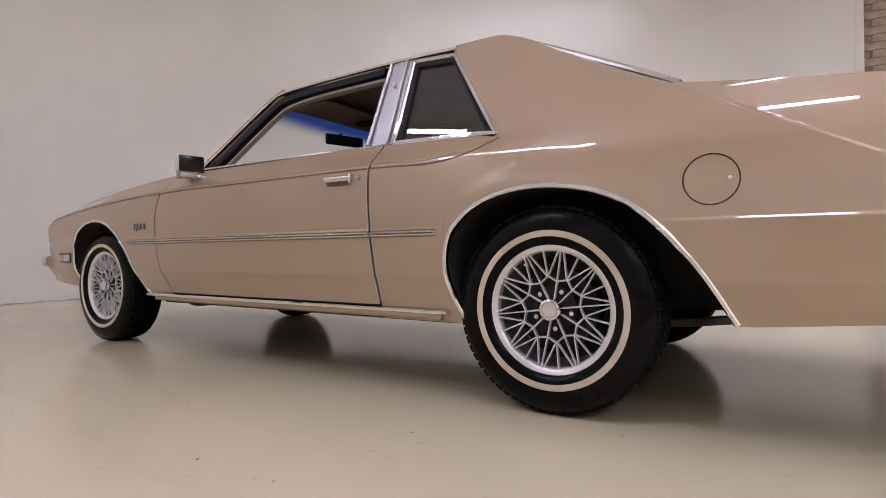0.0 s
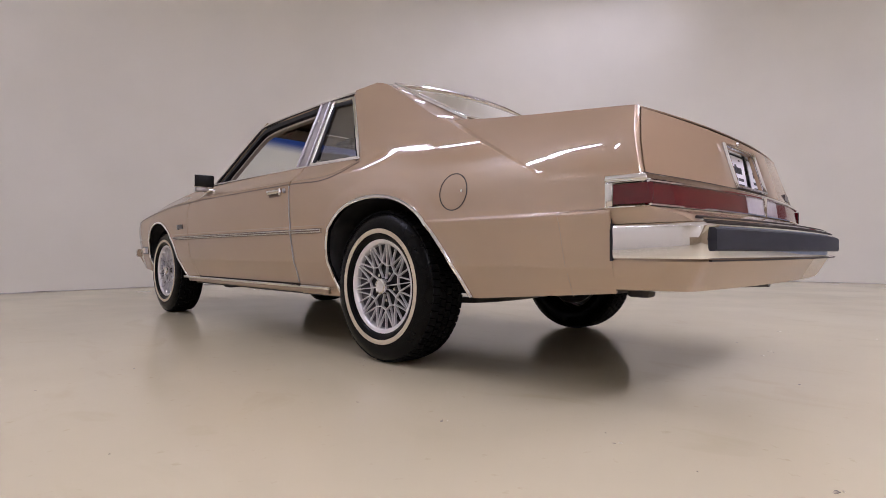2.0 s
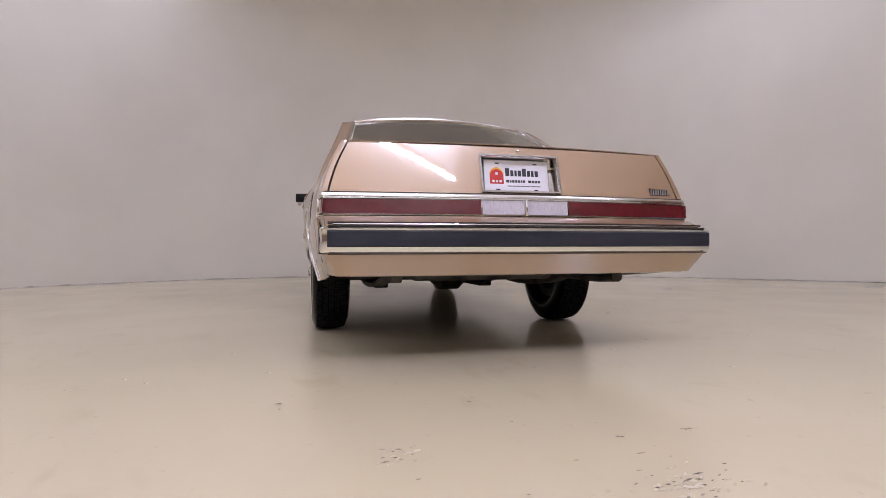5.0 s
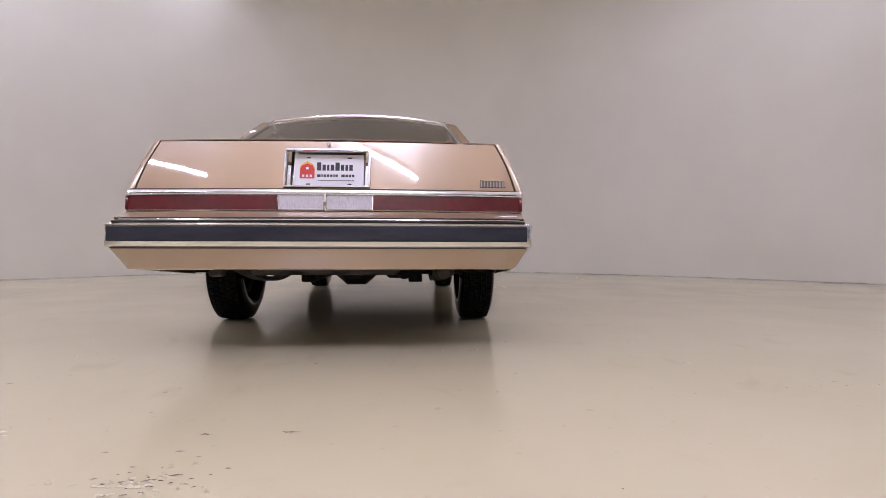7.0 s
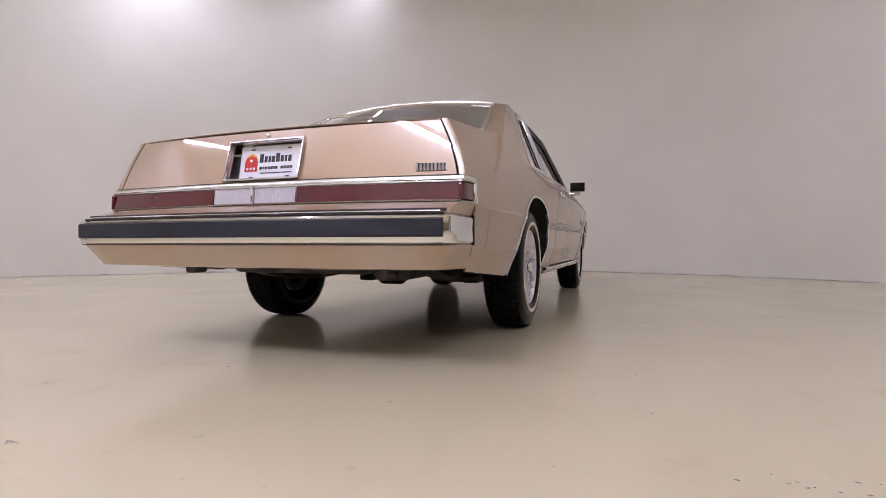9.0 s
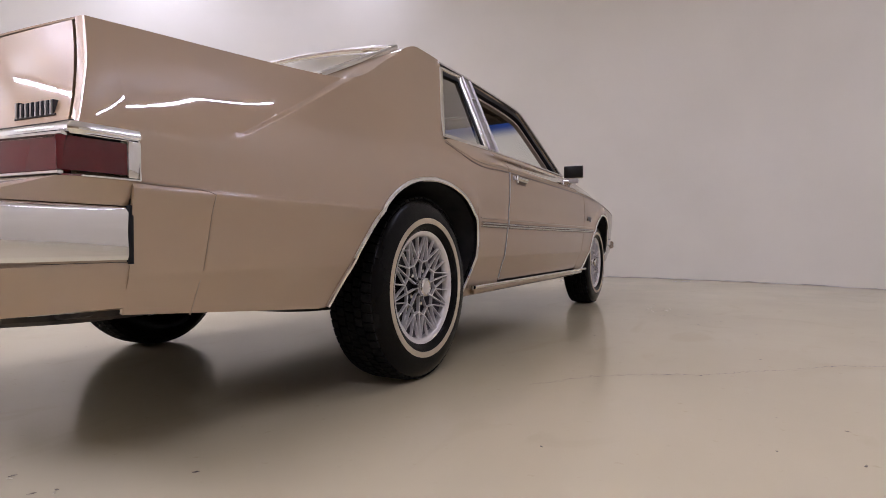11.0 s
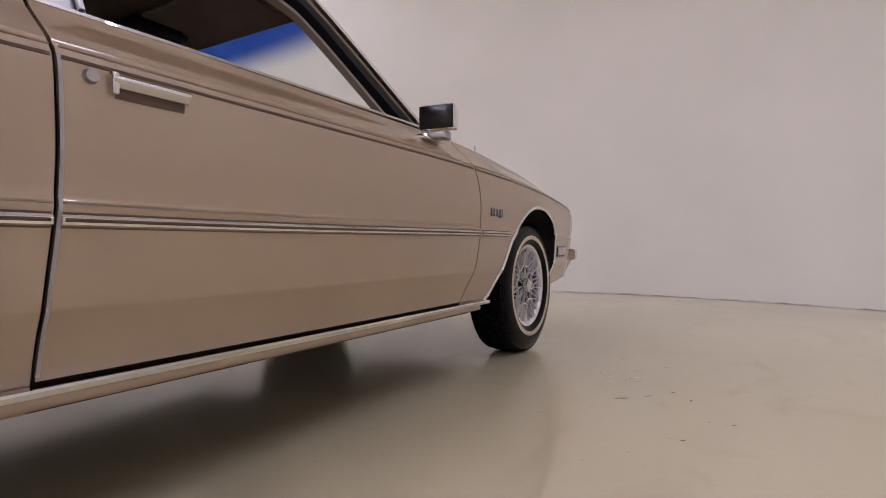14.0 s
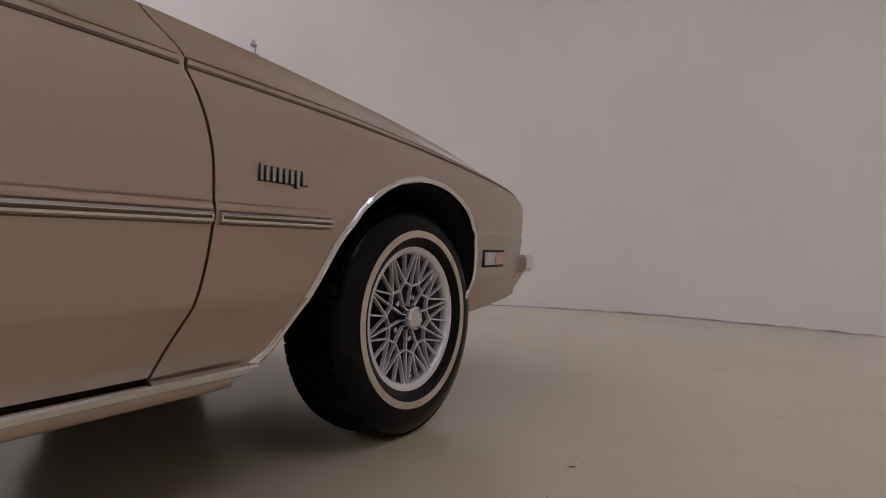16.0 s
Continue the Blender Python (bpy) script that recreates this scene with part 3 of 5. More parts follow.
    # wheel opening trims
    for arch in (REAR_ARCH, FRONT_ARCH):
        side_strip("wheel_arch_trim", arch, [(-0.008, -0.012), (0.008, -0.012), (0.008, 0.004), (0.004, 0.008), (-0.004, 0.008), (-0.008, 0.004)], M_CHROME, s, car, "bright chrome wheel opening trim", 0.002, 6, flat=True)
    # rocker trim
    bm = bmesh.new()
    pts = [Vector((s * 0.868, y, 0.304)) for y in steps(0.365, 2.240, 30)]
    sweep(bm, pts, Vector((s, 0, 0)), ROCKER[s])
    bmesh.ops.recalc_face_normals(bm, faces=bm.faces)
    part("rocker_trim", bm, M_CHROME, car, "bright rocker panel trim")
    bm = bmesh.new()
    cuboid(bm, s * 0.80 - 0.05, s * 0.80 + 0.05, 0.40, 2.205, 0.274, 0.300, 0.010, 3)
    part("sill", bm, M_PAINT, car, "dull beige sill under the bright trim")
    # side mouldings: two bright lines with a beige core
    for k, (ya, yb) in enumerate(((0.392, door_rear(0.58) - 0.006), (door_rear(0.58) + 0.006, door_front(0.58) - 0.006), (door_front(0.58) + 0.008, 2.418))):
        holder = door if k == 1 else car
        m = side_strip("side_moulding", [(y, 0.5795 + lean(s, y)) for y in steps(ya, yb, 10)], band(0.019, 0.009), M_STAIN, s, holder, "bright double side moulding")
        side_strip("moulding_insert", [(y, 0.5795 + lean(s, y)) for y in steps(ya + 0.004, yb - 0.004, 10)], band(0.0062, 0.0012), M_SEAM, s, holder, "dark brown moulding insert", 0.0085)
        # wider dark strip: the gap shadow painted above and below the moulding
        side_strip("moulding_gap_shadow", [(y, 0.5795 + lean(s, y)) for y in steps(ya + 0.001, yb - 0.001, 10)], band(0.0255, 0.0012), M_SEAM, s, holder)
    # twin groove under the windows, its shade drawn as two darker raised strips
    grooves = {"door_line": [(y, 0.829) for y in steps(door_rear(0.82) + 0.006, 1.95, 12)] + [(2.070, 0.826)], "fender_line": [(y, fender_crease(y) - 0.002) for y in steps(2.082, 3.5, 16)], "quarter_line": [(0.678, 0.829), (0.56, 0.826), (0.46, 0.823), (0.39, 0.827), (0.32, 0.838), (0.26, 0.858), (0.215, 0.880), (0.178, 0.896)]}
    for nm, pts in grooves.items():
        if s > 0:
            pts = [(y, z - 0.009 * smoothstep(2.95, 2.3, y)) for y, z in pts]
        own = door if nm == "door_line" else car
        side_strip("body_line", pts, [(-0.0028, -0.004), (0.0028, -0.004), (0.0028, 0.0014), (-0.0028, 0.0014)], M_SEAM, s, own, "fine body groove, its shade drawn as a dark strip")
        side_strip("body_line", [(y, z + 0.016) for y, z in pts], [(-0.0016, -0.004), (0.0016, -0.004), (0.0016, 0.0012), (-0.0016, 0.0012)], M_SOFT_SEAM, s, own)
    # fine crease over the mouldings, shade put in as a darker strip, broken at the door's edges
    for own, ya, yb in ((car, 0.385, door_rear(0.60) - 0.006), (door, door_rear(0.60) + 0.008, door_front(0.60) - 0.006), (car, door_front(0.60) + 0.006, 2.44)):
        side_strip("crease_shade", [(y, 0.6065 + lean(s, y)) for y in steps(ya, yb, 8)], [(-0.0018, -0.004), (0.0018, -0.004), (0.0018, 0.0009), (-0.0018, 0.0009)], M_SOFT_SEAM, s, own)
    # bright guard along the rear edge of the door
    side_strip("door_edge_guard", [(door_rear(z) + 0.0045, z) for z in steps(0.326, 0.822, 12)], [(-0.0042, -0.003), (0.0042, -0.003), (0.0030, 0.0026), (-0.0030, 0.0026)], M_PILLAR, s, door, "thin bright door edge guard")
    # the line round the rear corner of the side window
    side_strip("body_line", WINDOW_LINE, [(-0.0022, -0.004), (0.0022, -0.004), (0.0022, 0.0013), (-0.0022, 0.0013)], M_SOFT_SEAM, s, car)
    # fuel door on the left, a ring joint and its lock
    if s < 0:
        ring = [Vector((FUEL[0] + FUEL[2] * math.cos(a), FUEL[1] + FUEL[2] * math.sin(a))) for a in steps(0, 2 * math.pi, 48)[:-1]]
        bm = bmesh.new()
        sweep(bm, [on_side(s, p.x, p.y) for p in ring], [Vector((s, 0, 0))] * len(ring), [(-0.002, -0.003), (0.002, -0.003), (0.002, 0.0012), (-0.002, 0.0012)], True)
        fuel = part("fuel_door", bm, M_GAP, car, "round body-coloured fuel door with a dark joint")
        bm = bmesh.new()
        bmesh.ops.create_cone(bm, segments=16, radius1=0.005, radius2=0.004, depth=0.006, cap_ends=True, matrix=Matrix.Translation(on_side(s, -0.505, 0.703, 0.002)) @ pose(0, 0, 0, 0, 90, 0))
        part("fuel_lock", bm, M_CHROME, fuel, "small chrome lock")
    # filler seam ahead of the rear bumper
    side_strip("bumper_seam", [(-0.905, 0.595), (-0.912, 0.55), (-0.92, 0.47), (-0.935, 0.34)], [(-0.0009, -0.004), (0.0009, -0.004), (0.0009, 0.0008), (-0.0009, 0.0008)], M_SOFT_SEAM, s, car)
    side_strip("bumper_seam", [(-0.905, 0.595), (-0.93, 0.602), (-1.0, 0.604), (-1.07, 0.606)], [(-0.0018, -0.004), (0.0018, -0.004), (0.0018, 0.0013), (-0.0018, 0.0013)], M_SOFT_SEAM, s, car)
    # door handle and key lock
    o = on_side(s, 0.835, 0.795)
    # flat dark sheet on the skin, painting the shade of the handle's recess
    bm = bmesh.new()
    grid(bm, lambda y, z: on_side(s, y, z, 0.0012), steps(0.772, 0.896, 6), [0.774, 0.779, 0.800], flip=s < 0)
    handle = part("door_handle", bm, M_SEAM, door, "chrome door handle, its recess shade painted as a dark sheet")
    bm = bmesh.new()
    sweep(bm, [on_side(s, y, 0.801, 0.003) for y in steps(0.764, 0.902, 8)], Vector((s, 0, 0)), [(-s * u, w) for u, w in ((-0.011, -0.004), (0.011, -0.008), (0.011, 0.007), (0.007, 0.013), (0.001, 0.014), (-0.011, 0.005))])
    bmesh.ops.recalc_face_normals(bm, faces=bm.faces)
    part("handle_grip", bm, M_STAIN, door, "bright grip", bevel=0.002)
    bm = bmesh.new()
    cuboid(bm, o.x - 0.014, o.x + 0.014, 0.762, 0.774, 0.778, 0.816, 0.004)
    part("handle_pivot", bm, M_CHROME, door)
    bm = bmesh.new()
    bmesh.ops.create_cone(bm, segments=20, radius1=0.013, radius2=0.010, depth=0.012, cap_ends=True, matrix=Matrix.Translation(on_side(s, 0.735, 0.801, 0.003)) @ pose(0, 0, 0, 0, 90 * s, 0))
    part("key_lock", bm, M_PILLAR, door, "round chrome lock")
    # plain badge of the fender: silver bars, each on a dark edge
    bm = bmesh.new()
    grid(bm, lambda y, z: on_side(s, y, z, 0.0012), steps(2.226, 2.350, 6), [0.6500, 0.6535], flip=s < 0)
    badge = part("fender_badge", bm, M_GAP, car, "small badge of silver bars with dark edges", solid=0.002)
    y = 2.228
    for k in range(8):
        w = 0.008 if k == 0 else 0.0105
        hi, lo = 0.678 + (0.003 if k == 0 else 0), 0.652 - (0.006 if k == 6 else 0)
        o = on_side(s, y + w / 2, 0.665)
        for nm, mt, e, deep in (("badge_edge", M_INK, 0.0016, 0.003), ("badge_bar", M_PILLAR, 0.0, 0.005)):
            bm = bmesh.new()
            cuboid(bm, o.x - 0.004 if s > 0 else o.x - deep, o.x + deep if s > 0 else o.x + 0.004, y - e, y + w * 0.62 + e, lo - e, hi + e)
            part(nm, bm, mt, badge, smooth=0)
        y += w + 0.0045
    # side marker lamp ahead of the front wheel
    bm = bmesh.new()
    rows = grid(bm, lambda y, z: on_side(s, y, z, 0.003), steps(3.20, 3.40, 6), steps(0.468, 0.528, 2), flip=s < 0)
    marker = part("side_marker", bm, M_BLACK, car, "side marker lamp in a dark frame", solid=0.01)
    for nm, ya, yb, mt in (("white_lens", 3.210, 3.30, M_WHITELENS), ("amber_lens", 3.305, 3.388, M_AMBER)):
        bm = bmesh.new()
        grid(bm, lambda y, z: on_side(s, y, z, 0.007), steps(ya, yb, 4), steps(0.476, 0.520, 2), flip=s < 0)
        part(nm, bm, mt, marker, solid=0.008)

# ---- roof, windows, bonnet, deck ----
roof_z = curve([(0.26, 1.318), (0.40, 1.322), (0.75, 1.317), (1.1, 1.310), (1.45, 1.290)])
roof_x = curve([(0.26, 0.585), (0.40, 0.620), (0.75, 0.642), (1.1, 0.648), (1.45, 0.640)])


def roof_at(y, u, lift=0.0):
    return Vector((u * roof_x(y), y, roof_z(y) + 0.048 * (1 - abs(u) ** 2.4) + lift))


bm = bmesh.new()
grid(bm, roof_at, steps(0.27, 1.45, 28), steps(-1, 1, 28), flip=True)
part("roof", bm, M_PAINT, car, solid=0.02)
bm = bmesh.new()
grid(bm, lambda y, u: roof_at(y, u * 0.95, -0.035), steps(0.30, 1.40, 20), steps(-1, 1, 16))
part("headliner", bm, M_HEAD, car, "tan cloth headliner", solid=0.008)


def green_x(z):
    return 0.80 - 0.404 * (z - 0.915)


def ahead(points):
    """Carries the front of the window outlines forward."""
    return [(y + 0.032 * smoothstep(0.9, 1.38, y), z) for y, z in points]


for s in (-1, 1):
    out = Vector((s, 0, 0.404)).normalized()
    G = lambda y, z, lift=0.0: Vector((s * green_x(z), y, z)) + out * lift
    # drip rail along the roof, running down the windscreen pillar
    rail = smooth_path(ahead([(0.44, 1.300), (0.7, 1.307), (1.0, 1.303), (1.25, 1.296), (1.40, 1.283), (1.47, 1.245), (1.60, 1.14), (1.75, 1.01), (1.84, 0.935)]), 5)
    bm = bmesh.new()
    sweep(bm, [G(p.x, p.y, 0.004) for p in rail], out, [(-0.006, -0.02), (0.006, -0.02), (0.006, 0.006), (0.0, 0.010), (-0.006, 0.006)])
    bmesh.ops.recalc_face_normals(bm, faces=bm.faces)
    part("drip_rail", bm, M_STAIN, car, "thin bright drip rail")
    # body-coloured pillar between rail and windscreen
    pil = smooth_path(ahead([(1.40, 1.300), (1.49, 1.25), (1.62, 1.145), (1.77, 1.015), (1.88, 0.93)]), 5)
    bm = bmesh.new()
    sweep(bm, [G(p.x, p.y, -0.018) for p in pil], out, [(-0.026, -0.02), (0.03, -0.02), (0.03, 0.012), (-0.026, 0.012)])
    bmesh.ops.recalc_face_normals(bm, faces=bm.faces)
    part("windscreen_pillar", bm, M_PAINT, car)
    # black weather strip inside the rail, round the door window
    seal = smooth_path(ahead([(0.80, 1.285), (1.0, 1.281), (1.22, 1.273), (1.365, 1.258), (1.44, 1.222), (1.57, 1.11), (1.71, 0.99), (1.785, 0.925)]), 5)
    bm = bmesh.new()
    sweep(bm, [G(p.x, p.y, -0.010) for p in seal], out, [(-0.018, -0.03), (0.018, -0.03), (0.018, 0.006), (-0.018, 0.006)])
    bmesh.ops.recalc_face_normals(bm, faces=bm.faces)
    part("weather_strip", bm, M_BLACK, car, "black rubber weather strip")
    # light glass channel and inner pillar trim
    chan = smooth_path(ahead([(0.80, 1.252), (1.0, 1.249), (1.2, 1.241), (1.335, 1.222), (1.41, 1.185), (1.54, 1.075), (1.66, 0.965), (1.70, 0.93)]), 5)
    bm = bmesh.new()
    sweep(bm, [G(p.x, p.y, -0.022) for p in chan], out, [(-0.005, -0.018), (0.010, -0.018), (0.010, 0.004), (-0.005, 0.004)])
    bmesh.ops.recalc_face_normals(bm, faces=bm.faces)
    part("pillar_trim", bm, M_TRIM, car, "light tan inner window channel")
    # bright belt moulding under the glass
    for own, pts in ((car, [(0.19, 0.912), (0.4, 0.918), (0.645, 0.925)]), (car, [(0.655, 0.926), (1.2, 0.933), (1.90, 0.938)])):
        bm = bmesh.new()
        sweep(bm, [G(y, z, 0.004) for y, z in smooth_path(pts, 6)], out, band(0.012, 0.008))
        bmesh.ops.recalc_face_normals(bm, faces=bm.faces)
        part("belt_moulding", bm, M_CHROME, own, "bright belt moulding")
        bm = bmesh.new()
        sweep(bm, [G(y, z - 0.011, 0.004) for y, z in smooth_path(pts, 6)], out, [(-0.0025, -0.010), (0.0025, -0.010), (0.0025, 0.003), (-0.0025, 0.003)])
        bmesh.ops.recalc_face_normals(bm, faces=bm.faces)
        part("belt_seal", bm, M_BLACK, own, "thin black seal line")
    # centre pillar in polished metal: two flats and a lens badge
    bm = bmesh.new()
    grid(bm, lambda v, u: G(0.64 + 0.140 * u + (0.012 - 0.018 * u) * v, 0.932 + 0.368 * v, 0.006 - 0.004 * abs(u - 0.5) * 2), steps(0, 1, 12), [0, 0.08, 0.5, 0.92, 1], flip=s > 0)
    pillar = part("centre_pillar", bm, M_PILLAR, car, "wide polished metal centre pillar", solid=0.02)
    bm = bmesh.new()
    sweep(bm, [G(0.668 + 0.006 * v, 0.934 + 0.362 * v, 0.010) for v in steps(0, 1, 6)], out, band(0.007, 0.006))
    sweep(bm, [G(0.768 - 0.012 * v, 0.934 + 0.362 * v, 0.010) for v in steps(0, 1, 6)], out, band(0.010, 0.007))
    bmesh.ops.recalc_face_normals(bm, faces=bm.faces)
    part("pillar_rib", bm, M_PILLAR, pillar)
    bm = bmesh.new()
    bmesh.ops.create_cone(bm, segments=16, radius1=0.009, radius2=0.006, depth=0.006, cap_ends=True, matrix=Matrix.Translation(G(0.712, 1.19, 0.012)) @ pose(0, 0, 0, 0, 90, 0))
    part("pillar_emblem", bm, M_STAIN, pillar)
    # quarter window: frame, black seal, glass
    loop = [(0.205, 0.918), (0.445, 1.272), (0.64, 1.285), (0.638, 0.932)]
    for nm, k, w, h, mt, lab in (("quarter_window_frame", 1.0, 0.020, 0.011, M_CHROME, "bright quarter window frame"), ("quarter_window_seal", 0.90, 0.013, 0.002, M_BLACK, "black window seal")):
        cy, cz = 0.49, 1.09
        pts = []
        for i in range(4):
            a, b = loop[i], loop[(i + 1) % 4]
            for q in range(8):
                f = q / 8
                y, z = a[0] + (b[0] - a[0]) * f, a[1] + (b[1] - a[1]) * f
                pts.append(G(cy + (y - cy) * (k if k == 1 else 0.90), cz + (z - cz) * (k if k == 1 else 0.945), 0.002))
        bm = bmesh.new()
        sweep(bm, pts, [out] * len(pts), band(w, h), True)
        bmesh.ops.recalc_face_normals(bm, faces=bm.faces)
        part(nm, bm, mt, car, lab)
    for pts in ([(0.616, 0.936), (0.619, 1.1), (0.622, 1.268)], [(0.449, 1.256), (0.53, 1.262), (0.622, 1.268)]):
        bm = bmesh.new()
        sweep(bm, [G(y, z, 0.002) for y, z in smooth_path(pts, 4)], out, band(0.022, 0.003))
        bmesh.ops.recalc_face_normals(bm, faces=bm.faces)
        part("quarter_window_seal", bm, M_BLACK, car, "black window seal")
    bm = bmesh.new()
    bm.faces.new([bm.verts.new(G(y, z, -0.006)) for y, z in loop])
    ob = part("quarter_window", bm, M_GLASS_DARK, car, "fixed rear side window")
    ob.visible_shadow = False

# windscreen with its blue sun band, bottom to top
def screen_at(u, v):
    xw = 0.735 + (0.615 - 0.735) * v
    return Vector((u * xw, 2.012 - 0.555 * v + 0.10 * (1 - u * u) * (1 - 0.6 * v), 0.945 + 0.362 * v + 0.012 * (1 - u * u) * v))


bm = bmesh.new()
grid(bm, screen_at, steps(-1, 1, 16), steps(0, 0.66, 6))
ob = part("windscreen", bm, M_GLASS_CLEAR, car, "clear windscreen")
ob.visible_shadow = False
bm = bmesh.new()
grid(bm, screen_at, steps(-1, 1, 16), steps(0.66, 0.99, 5))
ob = part("sun_band", bm, M_GLASS_BLUE, car, "blue tinted upper band of the windscreen")
ob.visible_shadow = False


# rear window with its bright frame
def back_at(u, v, lift=0.0):
    xw = 0.705 + (0.600 - 0.705) * v
    return Vector((u * xw, -0.375 + 0.625 * v - 0.03 * (1 - u * u), 1.012 + 0.306 * v + 0.046 * (1 - u * u) * v + lift))


bm = bmesh.new()
grid(bm, lambda u, v: back_at(u, v, 0.0), steps(-0.94, 0.94, 14), steps(0.05, 0.93, 8))
ob = part("rear_window", bm, M_GLASS_DARK, car, "slanted rear window")
ob.visible_shadow = False
bm = bmesh.new()
edge = [back_at(u, 0.05, 0.003) for u in steps(-0.95, 0.95, 14)] + [back_at(0.95, v, 0.003) for v in steps(0.05, 0.94, 8)[1:]] + [back_at(u, 0.94, 0.003) for u in steps(0.95, -0.95, 14)[1:]] + [back_at(-0.95, v, 0.003) for v in steps(0.94, 0.05, 8)[1:-1]]
sweep(bm, edge, [Vector((0, -0.45, 0.89))] * len(edge), band(0.026, 0.012), True)
bmesh.ops.recalc_face_normals(bm, faces=bm.faces)
part("rear_window_frame", bm, M_CHROME, car, "bright rear window frame")
# strips of roof skin between the rear window and the sails
for s in (-1, 1):
    bm = bmesh.new()
    grid(bm, lambda v, u: back_at(s * 0.95, v).lerp(Vector((s * (side_x(-0.345 + 0.6 * v, sail_edge(-0.345 + 0.6 * v)) - 0.002), -0.345 + 0.6 * v, sail_edge(-0.345 + 0.6 * v) - 0.001)), u), steps(0, 1, 20), steps(0, 1, 4), flip=s > 0)
    part("sail_return", bm, M_PAINT, car, solid=0.01)
bm = bmesh.new()
grid(bm, lambda u, v: back_at(u, 0.94).lerp(roof_at(0.275, u), v), steps(-1, 1, 20), steps(0, 1, 3))
part("roof_header", bm, M_PAINT, car, solid=0.01)


# deck and bonnet
def bow(x, depth=0.050, w=0.80):
    return -depth * (1 - min(1.0, abs(x) / w) ** 2.2)


bm = bmesh.new()
grid(bm, lambda y, u: Vector((u * (side_x(min(-0.36, y), sail_edge(min(-0.36, y))) - 0.002), y + (bow(u * 0.75) - 0.024) * smoothstep(-0.5, -1.08, y), sail_edge(y) - 0.001 + 0.006 * (1 - u * u))), steps(-1.080, -0.33, 20), steps(-1, 1, 20), flip=True)
part("deck", bm, M_PAINT, car, solid=0.004)
bm = bmesh.new()
grid(bm, lambda y, u: Vector((u * (side_x(y, fender_top(y)) - 0.001), y, fender_top(y) + 0.006 * (1 - u * u) * (1 - smoothstep(3.3, 3.7, y)))), steps(2.0, 3.60, 30), steps(-1, 1, 20), flip=True)
part("bonnet", bm, M_PAINT, car, solid=0.012)
bm = bmesh.new()
grid(bm, lambda y, u: Vector((u * 0.78, y, 0.925 - 0.012 * abs(u))), steps(1.86, 2.02, 4), steps(-1, 1, 10), flip=True)
part("cowl", bm, M_PAINT, car, solid=0.012)
# washer nozzle standing on the right of the cowl
bm = bmesh.new()
lathe(bm, [(0.012, 0), (0.012, 0.006), (0.005, 0.010), (0.004, 0.022), (0.007, 0.026), (0.002, 0.038)], seg=12)
ob = part("antenna_base", bm, M_PILLAR, car, "small chrome aerial stub on the fender")
ob.matrix_basis = Matrix.Translation((0.775, 2.30, 0.915)) @ pose(0, 0, 0, 0, -90, 0)


# ---- tail ----
def tail_x(z):
    return side_x(-1.075, z)


tail_y = lambda z: -1.105 - 0.285 * (0.921 - z)


def tail(x, z, lift=0.0):
    return Vector((x, tail_y(z) + bow(x) - lift, z))


LID_IN = 0.028
PX, PZ0, PZ1 = 0.172, 0.716, 0.872
lid_zs = (0.704, PZ0, PZ1, 0.9155)
bm = bmesh.new()
lim = lambda z: tail_x(z) - LID_IN - 0.004
for z0, z1, nz in ((lid_zs[0], lid_zs[1], 2), (lid_zs[2], lid_zs[3], 4)):
    grid(bm, lambda u, z: tail(u * lim(z), z), steps(-1, 1, 30), steps(z0, z1, nz))
for sg in (-1, 1):
    grid(bm, lambda u, z: tail(sg * (PX + u * (lim(z) - PX)), z), steps(0, 1, 14), steps(PZ0, PZ1, 8), flip=sg < 0)
lid = part("boot_lid", bm, M_PAINT, car, "sloping beige boot lid panel", solid=0.012)
for s in (-1, 1):
    bm = bmesh.new()
    def corner(k, z):
        w = tail_x(z)
        x = (lim(z) + 0.008, w - 0.004, w - 0.0008, w, w)[k]
        return Vector((s * x, tail(x, z).y + (0, 0, 0.002, 0.006, 0)[k] if k < 4 else -1.077, z))

    grid(bm, corner, range(5), steps(0.70, 0.921, 12), flip=s < 0)
    part("tail_corner", bm, M_PAINT, car, solid=0.006)
bm = bmesh.new()
grid(bm, lambda u, z: tail(u * tail_x(z) * 0.97, z, -0.10), steps(-1, 1, 20), steps(0.69, 0.915, 6))
part("tail_panel", bm, M_GAP, car, solid=0.004)
# bright lip under the lid
bm = bmesh.new()
back = [tail(u * (tail_x(0.69) - 0.006), 0.690, 0.004) for u in steps(-1, 1, 36)]
flank = [Vector((side_x(y, 0.69) + 0.001, y, 0.690)) for y in steps(-1.062, -1.165, 6)]
pts = [Vector((-p.x, p.y, p.z)) for p in flank] + back + flank[::-1]
outs = [Vector((-1, 0, 0))] * 6 + [Vector((-0.7, -0.7, 0))] + [Vector((0, -1, 0))] * 37 + [Vector((0.7, -0.7, 0))] + [Vector((1, 0, 0))] * 6
sweep(bm, pts, outs, [(-0.011, -0.02), (0.011, -0.02), (0.011, 0.003), (0.003, 0.009), (-0.004, 0.008), (-0.011, 0.003)])
bmesh.ops.recalc_face_normals(bm, faces=bm.faces)
part("lid_lip", bm, M_CHROME, car, "bright strip above the tail lamps")
